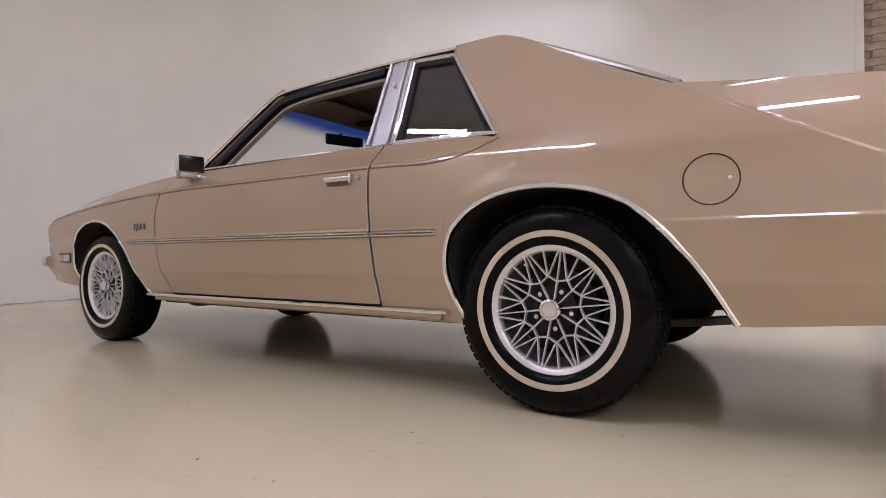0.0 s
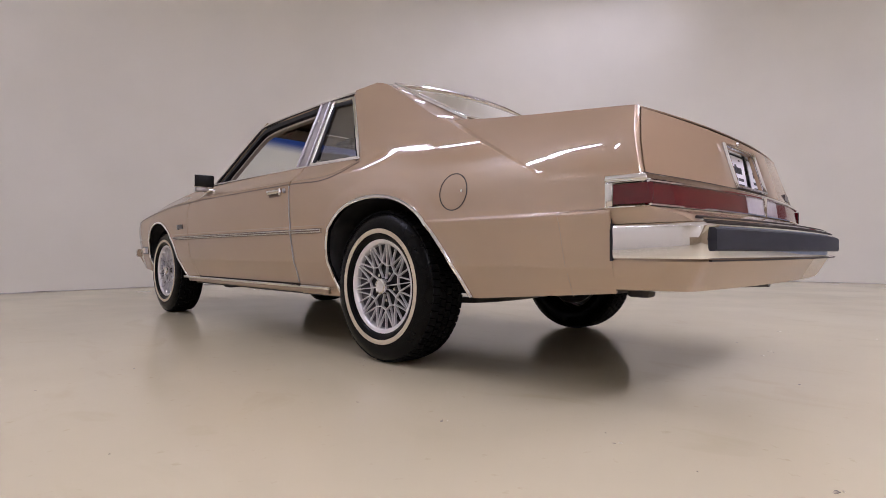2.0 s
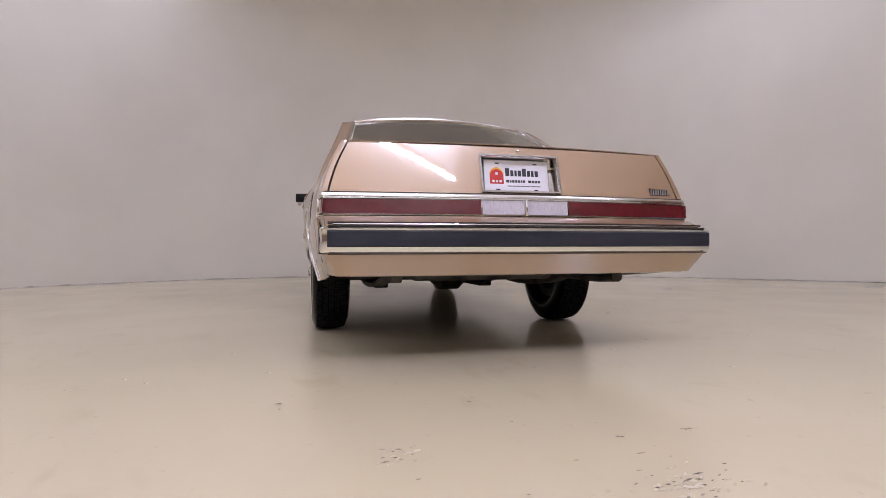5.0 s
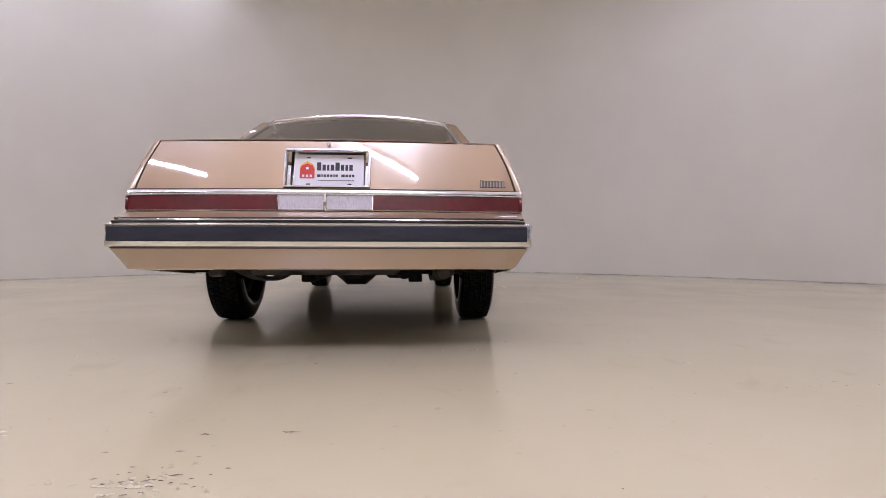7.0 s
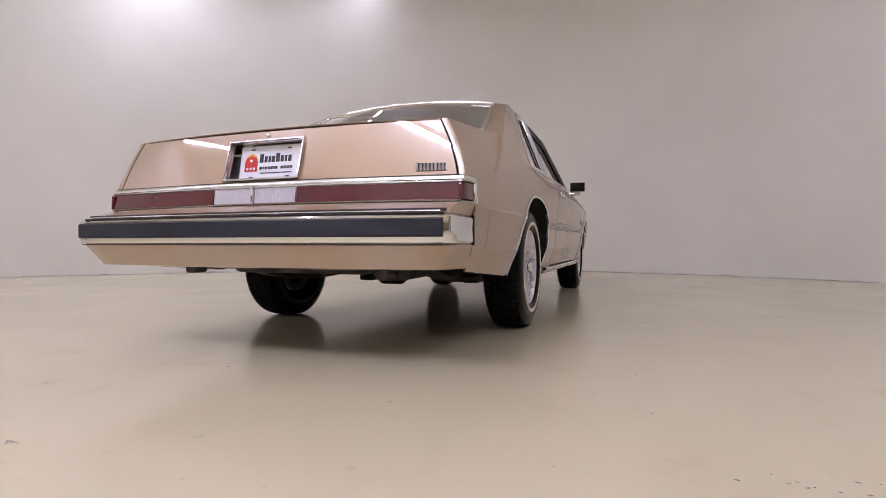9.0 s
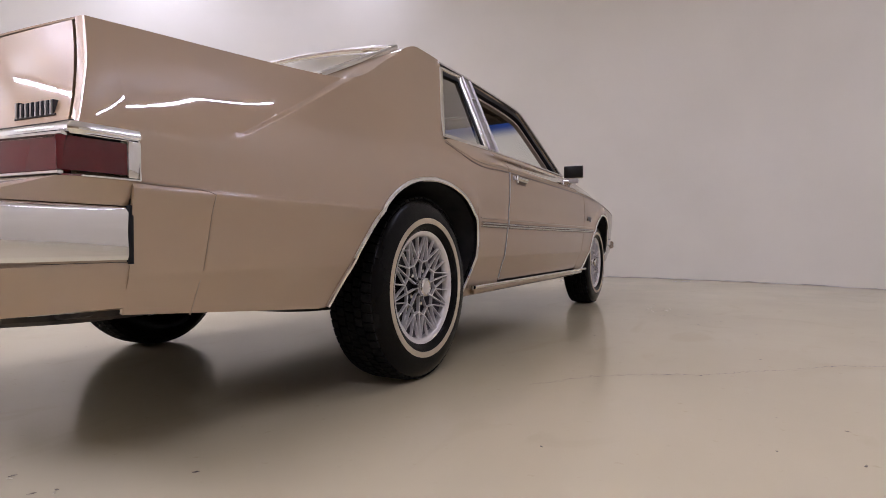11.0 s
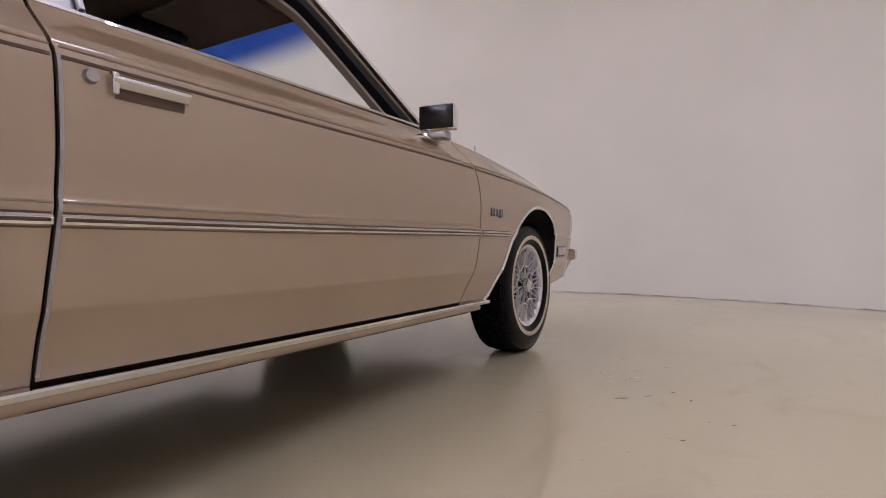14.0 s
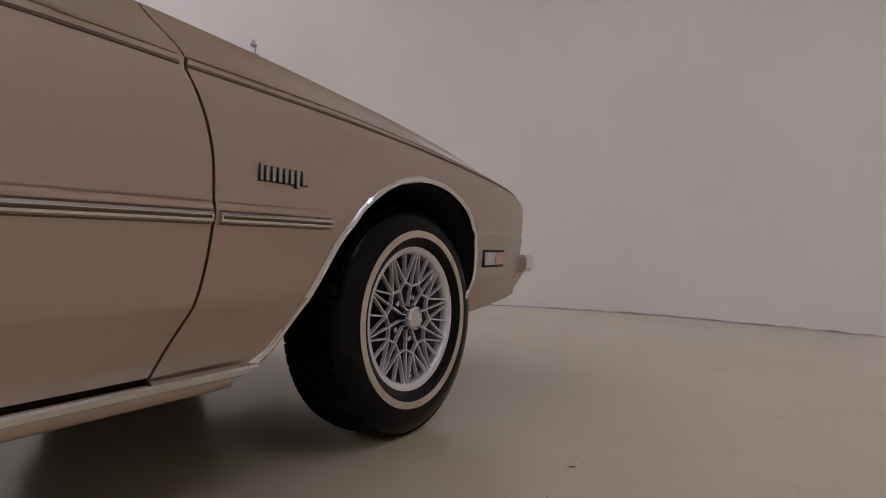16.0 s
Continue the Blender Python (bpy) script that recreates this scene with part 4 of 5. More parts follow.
for z, w, lift in ((0.7035, 0.0035, 0.003), (0.6775, 0.004, 0.002)):
    bm = bmesh.new()
    sweep(bm, [tail(u * (tail_x(z) - 0.01), z, lift) for u in steps(-1, 1, 30)], Vector((0, -1, 0)), [(-w / 2, -0.012), (w / 2, -0.012), (w / 2, 0.002), (-w / 2, 0.002)])
    bmesh.ops.recalc_face_normals(bm, faces=bm.faces)
    part("lip_joint", bm, M_GAP, car, "dark joint line")
# plate recess with a bright frame, and the plate in it
ry = tail_y(0.79) - 0.050
bm = bmesh.new()
tilt = math.atan2(tail_y(PZ1) - tail_y(PZ0), PZ1 - PZ0)
R = Matrix.Translation((0, ry, (PZ0 + PZ1) / 2)) @ Matrix.Rotation(-tilt, 4, "X")
hw, hh = PX + 0.006, (PZ1 - PZ0) / 2 + 0.006
rect = [R @ Vector(p) for p in ((-hw, -0.004, -hh), (hw, -0.004, -hh), (hw, -0.004, hh), (-hw, -0.004, hh))]
loop = [rect[i].lerp(rect[(i + 1) % 4], q / 6) for i in range(4) for q in range(6)]
sweep(bm, loop, [R.to_3x3() @ Vector((0, -1, 0))] * len(loop), band(0.011, 0.008), True)
bmesh.ops.recalc_face_normals(bm, faces=bm.faces)
frame_ob = part("plate_surround", bm, M_CHROME, car, "bright rectangular surround of the plate recess")
bm = bmesh.new()
v0 = [bm.verts.new(p) for p in rect]
v1 = [bm.verts.new(p + R.to_3x3() @ Vector((0, 0.075, 0))) for p in rect]
for i in range(4):
    bm.faces.new((v0[i], v0[(i + 1) % 4], v1[(i + 1) % 4], v1[i]))
bm.faces.new(v1)
part("plate_recess", bm, M_CHROME, frame_ob, "mirror-like recess walls", smooth=0)
Q = Matrix.Translation((0, ry + 0.038, 0.789)) @ Matrix.Rotation(-tilt * 0.6, 4, "X")
bm = bmesh.new()
cuboid(bm, -0.150, 0.150, 0, 0.003, -0.074, 0.074, 0.001, 1, Q)
plate = tagged(part("dealer_plate", bm, M_PLATE), "white dealer plate with a red barn mark and dark bars", "plate")


def on_plate(name, rects, mat, y=-0.002, parent=plate):
    bm = bmesh.new()
    for x0, x1, z0, z1 in rects:
        cuboid(bm, x0, x1, y, 0.001, z0, z1, m=Q)
    return part(name, bm, mat, parent, smooth=0)


letters, x = [], -0.052
for k, w in enumerate((0.018, 0.014, 0.010, 0.015, 0.018, 0.014, 0.011, 0.015)):
    letters.append((x, x + w, 0.002, 0.038 if k in (0, 4) else 0.028))
    x += w + 0.0055
for r in letters:
    on_plate("plate_bar", [r], M_INK)
small, x = [], -0.050
for w in (0.014, 0.006, 0.011, 0.010, 0.010, 0.006, 0.010, 0, 0.014, 0.011, 0.010, 0.010):
    if w:
        small.append((x, x + w, -0.027, -0.016))
    x += w + 0.0035 if w else 0.012
for r in small:
    on_plate("plate_bar", [r], M_INK)
on_plate("plate_bar", [(-0.045 + 0.006 * i, -0.041 + 0.006 * i, -0.045, -0.041) for i in range(26)], M_INK)
bm = bmesh.new()
outline = [(-0.125, -0.034), (-0.062, -0.034), (-0.062, 0.006), (-0.071, 0.024), (-0.0935, 0.033), (-0.116, 0.024), (-0.125, 0.006)]
face = bm.faces.new([bm.verts.new(Q @ Vector((x, -0.002, z))) for x, z in outline])
part("barn_mark", bm, M_LOGO_RED, plate, "red barn-shaped mark", smooth=0, solid=0.002)
bm = bmesh.new()
bm.faces.new([bm.verts.new(Q @ Vector((x, -0.0004, z))) for x, z in ((-0.128, 0.010), (-0.117, 0.031), (-0.0935, 0.043), (-0.070, 0.031), (-0.059, 0.010))])
part("sun_mark", bm, M_LOGO_YEL, plate, smooth=0, solid=0.0004)
on_plate("barn_door", [(-0.115, -0.105, -0.028, -0.018), (-0.098, -0.089, -0.028, -0.018), (-0.082, -0.072, -0.028, -0.018), (-0.099, -0.088, 0.006, 0.016)], M_PLATE, -0.0035)
for sx in (-0.089, 0.089):
    for sz in (0.0585, -0.0595):
        on_plate("plate_slot", [(sx - 0.009, sx + 0.009, sz - 0.0025, sz + 0.0025)], M_INK)
# lock emblem over the plate, badge bars low on the lid
bm = bmesh.new()
bmesh.ops.create_uvsphere(bm, u_segments=12, v_segments=8, radius=0.009, matrix=Matrix.Translation(tail(0, 0.898, 0.004)))
part("lid_lock", bm, M_STAIN, lid, "small emblem lock")
bm = bmesh.new()
grid(bm, lambda x, z: tail(x, z, 0.002), steps(0.655, 0.768, 6), [0.720, 0.7235])
badge = part("lid_badge", bm, M_GAP, car, "small badge of silver bars with dark edges", solid=0.002)
for i in range(8):
    x0 = 0.657 + i * 0.0138
    p = tail(x0, 0.735)
    for nm, mt, e, deep in (("badge_edge", M_INK, 0.0016, 0.004), ("badge_bar", M_PILLAR, 0.0, 0.006)):
        bm = bmesh.new()
        cuboid(bm, x0 - e, x0 + 0.0068 + e, p.y - deep, p.y + 0.006, 0.722 - e, 0.747 + e + 0.003 * (i == 0))
        part(nm, bm, mt, badge, smooth=0)

# tail lamp band, wrapping round the corner
lamp_y = lambda x: -1.185 + bow(x, 0.070, 0.83)


def lamp_path(x0, x1, lift=0.0, n=20):
    return [(x, lamp_y(x) - lift) for x in steps(x0, x1, n)]


def lamp_sheet(name, x0, x1, z0, z1, mat, parent, label="", lift=0.0, n=16, solid=0.015):
    bm = bmesh.new()
    pts = lamp_path(x0, x1, lift, n)
    grid(bm, lambda i, z: Vector((*pts[i], z)) + Vector((0, -0.008 * (z0 + 0.06 - z) / 0.06, 0)), range(len(pts)), steps(z0, z1, 2), flip=x1 < x0)
    return part(name, bm, mat, parent, label, solid=solid)


lamp_back = lamp_sheet("tail_lamp_housing", -0.832, 0.832, 0.606, 0.682, M_CHROME, car, "bright housing of the tail lamps", -0.012, 30)
for s in (-1, 1):
    lamp = lamp_sheet("tail_lamp", s * 0.198, s * 0.838, 0.616, 0.674, M_RED, car, "wide dark red tail lamp")
    # side wrap of the lens in its bright bezel
    bm = bmesh.new()
    grid(bm, lambda y, z: Vector((s * (side_x(y, z) + 0.004 - 0.006 * smoothstep(-1.17, -1.20, y)), y, z)), steps(-1.199, -1.086, 6), steps(0.616, 0.674, 2), flip=s < 0)
    part("lamp_side_lens", bm, M_RED, lamp, "red side lens", solid=0.01)
    bm = bmesh.new()
    box = [(-1.190, 0.608), (-1.066, 0.608), (-1.066, 0.683), (-1.190, 0.683)]
    pts = [(a[0] + (b[0] - a[0]) * q / 5, a[1] + (b[1] - a[1]) * q / 5) for a, b in zip(box, box[1:]) for q in range(6)]
    pts = [Vector((s * (side_x(y, z) + 0.002 - 0.012 * smoothstep(-1.15, -1.19, y)), y, z)) for y, z in pts]
    sweep(bm, pts, [Vector((s, 0, 0))] * len(pts), band(0.005, 0.006))
    bmesh.ops.recalc_face_normals(bm, faces=bm.faces)
    part("lamp_bezel", bm, M_CHROME, lamp, "chrome bezel")
    bm = bmesh.new()
    cuboid(bm, min(s * 0.825, s * 0.852), max(s * 0.825, s * 0.852), -1.088, -1.062, 0.610, 0.680, 0.004)
    part("lamp_end", bm, M_CHROME, lamp)
    rev = lamp_sheet("reversing_lamp", s * 0.008, s * 0.192, 0.616, 0.674, M_WHITELENS, car, "frosted white reversing lamp")
    for z in (0.612, 0.679):
        bm = bmesh.new()
        sweep(bm, [Vector((x, y, z)) for x, y in lamp_path(s * 0.0, s * 0.832, 0.006 if z < 0.65 else 0.0, 14)], Vector((0, -1, 0)), band(0.007, 0.006))
        bmesh.ops.recalc_face_normals(bm, faces=bm.faces)
        part("lamp_trim", bm, M_CHROME, lamp)
bm = bmesh.new()
cuboid(bm, -0.005, 0.005, lamp_y(0) - 0.014, lamp_y(0) + 0.01, 0.610, 0.682, 0.002)
part("lamp_divider", bm, M_CHROME, car, "chrome divider between the lamps")


# rear bumper: shaped in plan, with a painted ledge, chrome bar, dark strip and painted valance
def bumper_plan(inset=0.0, n=24, depth=0.055):
    """Plan of the tail from the left side round to the right, moved inwards by inset."""
    w = 0.848 - inset
    left = [(-(0.848 - inset * (1 - 0.55 * k) - 0.006 * k), -1.325 + inset * (1 - k) + 0.247 * k) for k in steps(1, 0, 5)]
    back = [(x, -1.338 + inset + bow(x, depth, w)) for x in steps(-w + 0.012, w - 0.012, n)]
    return left + back + [(-x, y) for x, y in left[::-1]]


def bumper_shell(name, levels, mat, parent, label="", solid=0.02):
    """A shell through (z, inset) levels."""
    bm = bmesh.new()
    plans = [bumper_plan(i) for z, i in levels]
    grid(bm, lambda i, k: Vector((*plans[k][i], levels[k][0])), range(len(plans[0])), range(len(levels)))
    return part(name, bm, mat, parent, label, smooth=45, solid=solid)


bumper = bumper_shell("rear_bumper", [(0.457, 0.012), (0.461, 0.0), (0.470, -0.003), (0.512, 0.0), (0.548, -0.003), (0.556, 0.004), (0.561, 0.03)], M_CHROME, car, "chrome rear bumper with a dark rubber strip")
bm = bmesh.new()
pts = [Vector((x, -1.338 + bow(x, 0.055, 0.85) - 0.004, 0.512)) for x in steps(-0.822, 0.822, 40)]
sweep(bm, pts, Vector((0, -1, 0)), [(-0.031, -0.01), (0.031, -0.01), (0.031, 0.010), (0.026, 0.016), (-0.026, 0.016), (-0.031, 0.010)])
bmesh.ops.recalc_face_normals(bm, faces=bm.faces)
part("rub_strip", bm, M_RUB, bumper, "dark blue-black rubber strip")
for s in (-1, 1):
    bm = bmesh.new()
    cuboid(bm, min(s * 0.815, s * 0.846), max(s * 0.815, s * 0.846), -1.0815, -1.0755, 0.453, 0.562)
    part("bumper_end_seal", bm, M_BLACK, bumper)
# painted valance under the bumper and its side pieces
bumper_shell("rear_valance", [(0.366, 0.085), (0.370, 0.058), (0.40, 0.042), (0.452, 0.012), (0.456, 0.014)], M_PAINT, car, "painted lower valance")


# painted ledge between lamps and bumper
def ledge_at(i, k):
    a, b = bumper_plan(0.02), None
    x, y = a[i]
    if k == 0:
        return Vector((x, y, 0.561))
    q = 0.014 if k == 1 else 0.0
    if y > -1.19 and abs(x) > 0.8:
        xs = math.copysign(side_x(min(y, -1.07), 0.60) - (0.008 if k < 2 else 0.0), x)
        return Vector((xs, y, 0.580 if k == 1 else 0.607))
    xx = math.copysign(min(abs(x), 0.836), x)
    yl = lamp_y(xx) - 0.012
    return Vector((xx, y + (yl - y) * (0.25 if k == 1 else 1.0), 0.577 if k == 1 else 0.606))


bm = bmesh.new()
grid(bm, ledge_at, range(len(bumper_plan())), range(3))
part("bumper_ledge", bm, M_PAINT, car, "painted ledge above the bumper", solid=0.006)
bm = bmesh.new()
lp = [Vector((x, -1.338 + bow(x, 0.055, 0.85) + 0.030, 0.566)) for x in steps(-0.80, 0.80, 30)]
sweep(bm, lp, Vector((0, -0.3, 1)), band(0.012, 0.006))
bmesh.ops.recalc_face_normals(bm, faces=bm.faces)
part("ledge_trim", bm, M_CHROME, car, "thin bright trim on the ledge")
for dz, dy, w in ((0.5745, 0.036, 0.005), (0.5605, 0.012, 0.004), (0.4555, 0.0, 0.0045)):
    bm = bmesh.new()
    sweep(bm, [Vector((x, -1.338 + bow(x, 0.055, 0.85) + dy - 0.004, dz)) for x in steps(-0.82, 0.82, 30)], Vector((0, -0.6, 0.8)) if dz > 0.5 else Vector((0, -1, 0)), [(-w / 2, -0.006), (w / 2, -0.006), (w / 2, 0.002), (-w / 2, 0.002)])
    bmesh.ops.recalc_face_normals(bm, faces=bm.faces)
    part("bumper_joint", bm, M_GAP, bumper, "dark joint line")
# ---- nose ----
bm = bmesh.new()
nose_y = curve([(0.32, 3.53), (0.42, 3.654), (0.55, 3.652), (0.70, 3.622), (0.765, 3.582)])
grid(bm, lambda u, z: Vector((u * (side_x(3.66, min(z, fender_top(3.66))) - 0.002), nose_y(z) + 0.075 * (1 - abs(u) ** 2.5), z)), steps(-1, 1, 24), steps(0.33, 0.757, 12), flip=True)
part("nose_panel", bm, M_PAINT, car, "painted nose panel", solid=0.012)
bm = bmesh.new()
plan = [(-0.775, 3.65), (-0.762, 3.73), (-0.72, 3.80), (-0.5, 3.87), (0, 3.90), (0.5, 3.87), (0.72, 3.80), (0.762, 3.73), (0.775, 3.65)]
plan = smooth_path(plan, 4)
sweep(bm, [Vector((p.x, p.y, 0.475)) for p in plan], [Vector((p.x * 0.9, (p.y - 3.0), 0)) for p in plan], [(-0.035, -0.03), (0.035, -0.03), (0.035, 0.0), (0.02, 0.012), (-0.02, 0.012), (-0.035, 0.0)])
bmesh.ops.recalc_face_normals(bm, faces=bm.faces)
part("front_bumper", bm, M_STAIN, car, "bright front bumper")
bm = bmesh.new()
plan2 = [Vector((p.x * 0.985, p.y - 0.03)) for p in plan]
grid(bm, lambda i, z: Vector((plan2[i].x * (1 - (0.44 - z) * 0.25), plan2[i].y - (0.44 - z) * 1.3, z)), range(len(plan2)), steps(0.335, 0.44, 4), flip=True)
part("front_valance", bm, M_PAINT, car, "painted front valance", solid=0.01)

# ---- door mirrors ----
for s in (-1, 1):
    cx, cy, cz = s * 0.897, 1.822, 0.949
    bm = bmesh.new()
    cuboid(bm, -0.064, 0.064, -0.045, 0.030, -0.043, 0.043)
    for v in bm.verts:
        if v.co.y > 0:
            v.co.x, v.co.z = v.co.x * 0.82, v.co.z * 0.80
    bmesh.ops.bevel(bm, geom=list(bm.edges), offset=0.010, segments=3, affect="EDGES", profile=0.5)
    mirror = part("door_mirror", bm, M_CHROME, car, "squared chrome door mirror with a dark face")
    mirror.matrix_basis = pose(cx, cy, cz, 0, 0, s * 9)
    bm = bmesh.new()
    cuboid(bm, -0.059, 0.059, -0.0475, -0.040, -0.038, 0.038, 0.003)
    part("mirror_glass", bm, material("mirror_glass", (0.012, 0.011, 0.010), 0.15, 0.0, Specular_IOR_Level=0.18) if s < 0 else bpy.data.materials["mirror_glass"], mirror, "dark mirror glass")
    bm = bmesh.new()
    cuboid(bm, -0.045, 0.025, -0.03, 0.03, -0.066, -0.036, 0.006)
    part("mirror_foot", bm, M_PILLAR, mirror)
    bm = bmesh.new()
    cuboid(bm, s * 0.842 - 0.036, s * 0.842 + 0.036, 1.765, 1.885, 0.880, 0.900, 0.008)
    part("mirror_base", bm, M_CHROME, car, "chrome mirror base")

# ---- wheels ----
def build_wheel():
    bm = bmesh.new()
    # tyre body, outer side towards +x
    prof = [(0.20, -0.085), (0.215, -0.098), (0.25, -0.105), (0.29, -0.100), (0.315, -0.088), (0.322, -0.078), (0.322, 0.078), (0.315, 0.088), (0.29, 0.100), (0.27, 0.104), (0.252, 0.1055), (0.230, 0.104), (0.215, 0.099), (0.205, 0.090), (0.196, 0.080)]
    lathe(bm, prof, seg=72)
    wheel = part("wheel", bm, M_TYRE, car, "black whitewall tyre on a cast wire-style wheel")
    # tread blocks in rows with grooves between them
    tb = bmesh.new()
    rowsx = [(-0.082, -0.052), (-0.047, -0.020), (-0.014, 0.014), (0.020, 0.047), (0.052, 0.082)]
    n = 64
    for r, (xa, xb) in enumerate(rowsx):
        edge = 2.0 if r in (0, 4) else 0
        for k in range(n):
            a0 = 2 * math.pi * (k + 0.5 * (r % 2)) / n
            a1 = a0 + 2 * math.pi / n * 0.80
            vs = []
            for rad in (0.318, WHEEL_R):
                for a, x in ((a0, xa), (a1, xa), (a1 + 0.012, xb), (a0 + 0.012, xb)):
                    rr = rad - (0.006 if (r == 0 and x == xa) or (r == 4 and x == xb) else 0)
                    vs.append(tb.verts.new((x, rr * math.cos(a), rr * math.sin(a))))
            for q in ((4, 5, 6, 7), (0, 1, 5, 4), (1, 2, 6, 5), (2, 3, 7, 6), (3, 0, 4, 7)):
                tb.faces.new([vs[i] for i in q])
    bmesh.ops.recalc_face_normals(tb, faces=tb.faces)
    part("tread", tb, M_TREAD, wheel, "grooved tread blocks", smooth=0)
    for nm, mt, pr, lab in (
        ("whitewall_band", M_WHITEWALL, [(0.230, 0.1025), (0.2305, 0.1062), (0.240, 0.1072), (0.2495, 0.1068), (0.250, 0.1045)], "cream whitewall band"),
        ("rim_ring", M_RIM, [(0.182, 0.060), (0.184, 0.078), (0.188, 0.084), (0.198, 0.088), (0.209, 0.089), (0.2125, 0.083), (0.210, 0.074)], "satin cast outer ring"),
        ("wheel_barrel", M_BARREL, [(0.188, 0.062), (0.183, 0.05), (0.175, 0.0), (0.175, -0.055)], "dull metal barrel behind the spokes"),
        ("brake_drum", M_DRUM, [(0.174, -0.055), (0.130, -0.05), (0.128, 0.0), (0.0001, 0.002)], "dark brake drum"),
        ("hub_cap", M_CHROME, [(0.036, 0.060), (0.036, 0.084), (0.033, 0.094), (0.027, 0.097), (0.0245, 0.093)], "small round chrome hub cap"),
        ("hub_disc", M_CAP, [(0.025, 0.092), (0.023, 0.0945), (0.012, 0.0955), (0.0001, 0.0957)], "cream disc of the hub cap"),
        ("hub_plate", M_DRUM, [(0.078, 0.030), (0.074, 0.046), (0.060, 0.050), (0.0001, 0.050)], "dark hub plate"),
    ):
        b = bmesh.new()
        lathe(b, pr, seg=64)
        part(nm, b, mt, wheel, lab)
    P = lambda r, a, x: Vector((x, r * math.cos(radians(a)), r * math.sin(radians(a))))
    for k in range(10):
        a = 36 * k
        b = bmesh.new()
        for d in (-1, 1):
            bar(b, P(0.191, a + d * 2.2, 0.078), P(0.105, a + d * 17.0, 0.067), 0.0056, 0.011)
            bar(b, P(0.090, a, 0.066), P(0.105, a + d * 17.6, 0.067), 0.0062, 0.012)
        bar(b, P(0.089, a, 0.066), P(0.191, a, 0.078), 0.0050, 0.011)
        bar(b, P(0.091, a, 0.066), P(0.034, a, 0.062), 0.0064, 0.011)
        bmesh.ops.recalc_face_normals(b, faces=b.faces)
        part("forked_spoke", b, M_RIM, wheel)
        b = bmesh.new()
        bar(b, P(0.191, a + 18, 0.078), P(0.103, a + 18, 0.067), 0.0056, 0.011)
        bmesh.ops.recalc_face_normals(b, faces=b.faces)
        part("straight_spoke", b, M_RIM, wheel)
    for k in range(5):
        b = bmesh.new()
        bmesh.ops.create_cone(b, segments=6, radius1=0.0095, radius2=0.008, depth=0.018, cap_ends=True, matrix=Matrix.Translation(P(0.062, 72 * k + 54, 0.056)) @ pose(0, 0, 0, 0, 90, 0))
        part("lug_nut", b, M_STAIN, wheel)
    b = bmesh.new()
    bmesh.ops.create_cone(b, segments=8, radius1=0.004, radius2=0.003, depth=0.03, cap_ends=True, matrix=Matrix.Translation(P(0.165, 115, 0.066)) @ pose(0, 0, 0, 0, 90, 0))
    part("tyre_valve", b, M_PLATE, wheel)
    return wheel


WHEEL_OUT = {0: 0.856, FRONT_Y: 0.816}
first = build_wheel()
places = [(1, 0.0, 10.6), (-1, 0.0, 7.4), (1, FRONT_Y, 154), (-1, FRONT_Y, 223)]
for i, (s, y, turn) in enumerate(places):
    m = Matrix.Translation((s * (WHEEL_OUT[y] - 0.1055), y, WHEEL_R)) @ pose(0, 0, 0, turn, 0, 0 if s > 0 else 180)
    if i == 0:
        first.matrix_basis = m
    else:
        copy_thing(first, m)

# wheel wells, dark and open to the outside
for s in (-1, 1):
    for y0, arch in ((-0.06, ARCHES[0]), (2.79, ARCHES[1])):
        bm = bmesh.new()
        pts = [Vector((p.x + (0.004 if p.x > y0 else -0.004), p.y + 0.006)) for p in arch]
        grid(bm, lambda i, u: Vector((s * (0.45 + u * (side_x(pts[i].x, min(pts[i].y, 0.72)) - 0.458)), pts[i].x, pts[i].y)), range(len(pts)), steps(0, 1, 3), flip=s < 0)
        cap = [bm.verts.new((s * 0.45, p.x, p.y)) for p in pts]
        bm.faces.new(cap)
        part("wheel_well", bm, M_WELL, car, "black undercoated wheel well", solid=0.006)

# ---- underbody ----
bm = bmesh.new()
for y0, y1, z0, x in ((-1.05, -0.56, 0.372, 0.60), (0.36, 2.18, 0.262, 0.80), (3.14, 3.60, 0.335, 0.70)):
    cuboid(bm, -x, x, y0, y1, z0, z0 + 0.03)
cuboid(bm, -0.45, 0.45, -0.6, 0.5, 0.40, 0.44)
cuboid(bm, -0.45, 0.45, 2.1, 3.2, 0.36, 0.40)
part("floor_pan", bm, M_UNDER, car, "dark floor pan", smooth=0)
for s in (-1, 1):
    bm = bmesh.new()
    cuboid(bm, s * 0.38 - 0.05, s * 0.38 + 0.05, 0.36, 2.16, 0.205, 0.266, 0.012)
    part("frame_rail", bm, M_UNDER, car, "dark steel frame rail")
bm = bmesh.new()
cuboid(bm, -0.13, 0.10, 1.5, 2.5, 0.19, 0.30, 0.05, 3)
cuboid(bm, -0.5, 0.5, 2.35, 2.47, 0.20, 0.30, 0.03, 3)
part("gearbox", bm, M_UNDER, car, "greasy gearbox and crossmember")
bm = bmesh.new()
cuboid(bm, -0.42, 0.30, -0.90, -0.50, 0.322, 0.385, 0.03, 3)
part("fuel_tank", bm, M_UNDER, car, "dark steel fuel tank")
bm = bmesh.new()
lathe(bm, [(0.0001, -0.72), (0.055, -0.72), (0.045, -0.25), (0.05, -0.14), (0.12, -0.06), (0.12, 0.06), (0.05, 0.14), (0.045, 0.25), (0.055, 0.72), (0.0001, 0.72)], seg=20)
ob = part("rear_axle", bm, M_UNDER, car, "dark live rear axle")
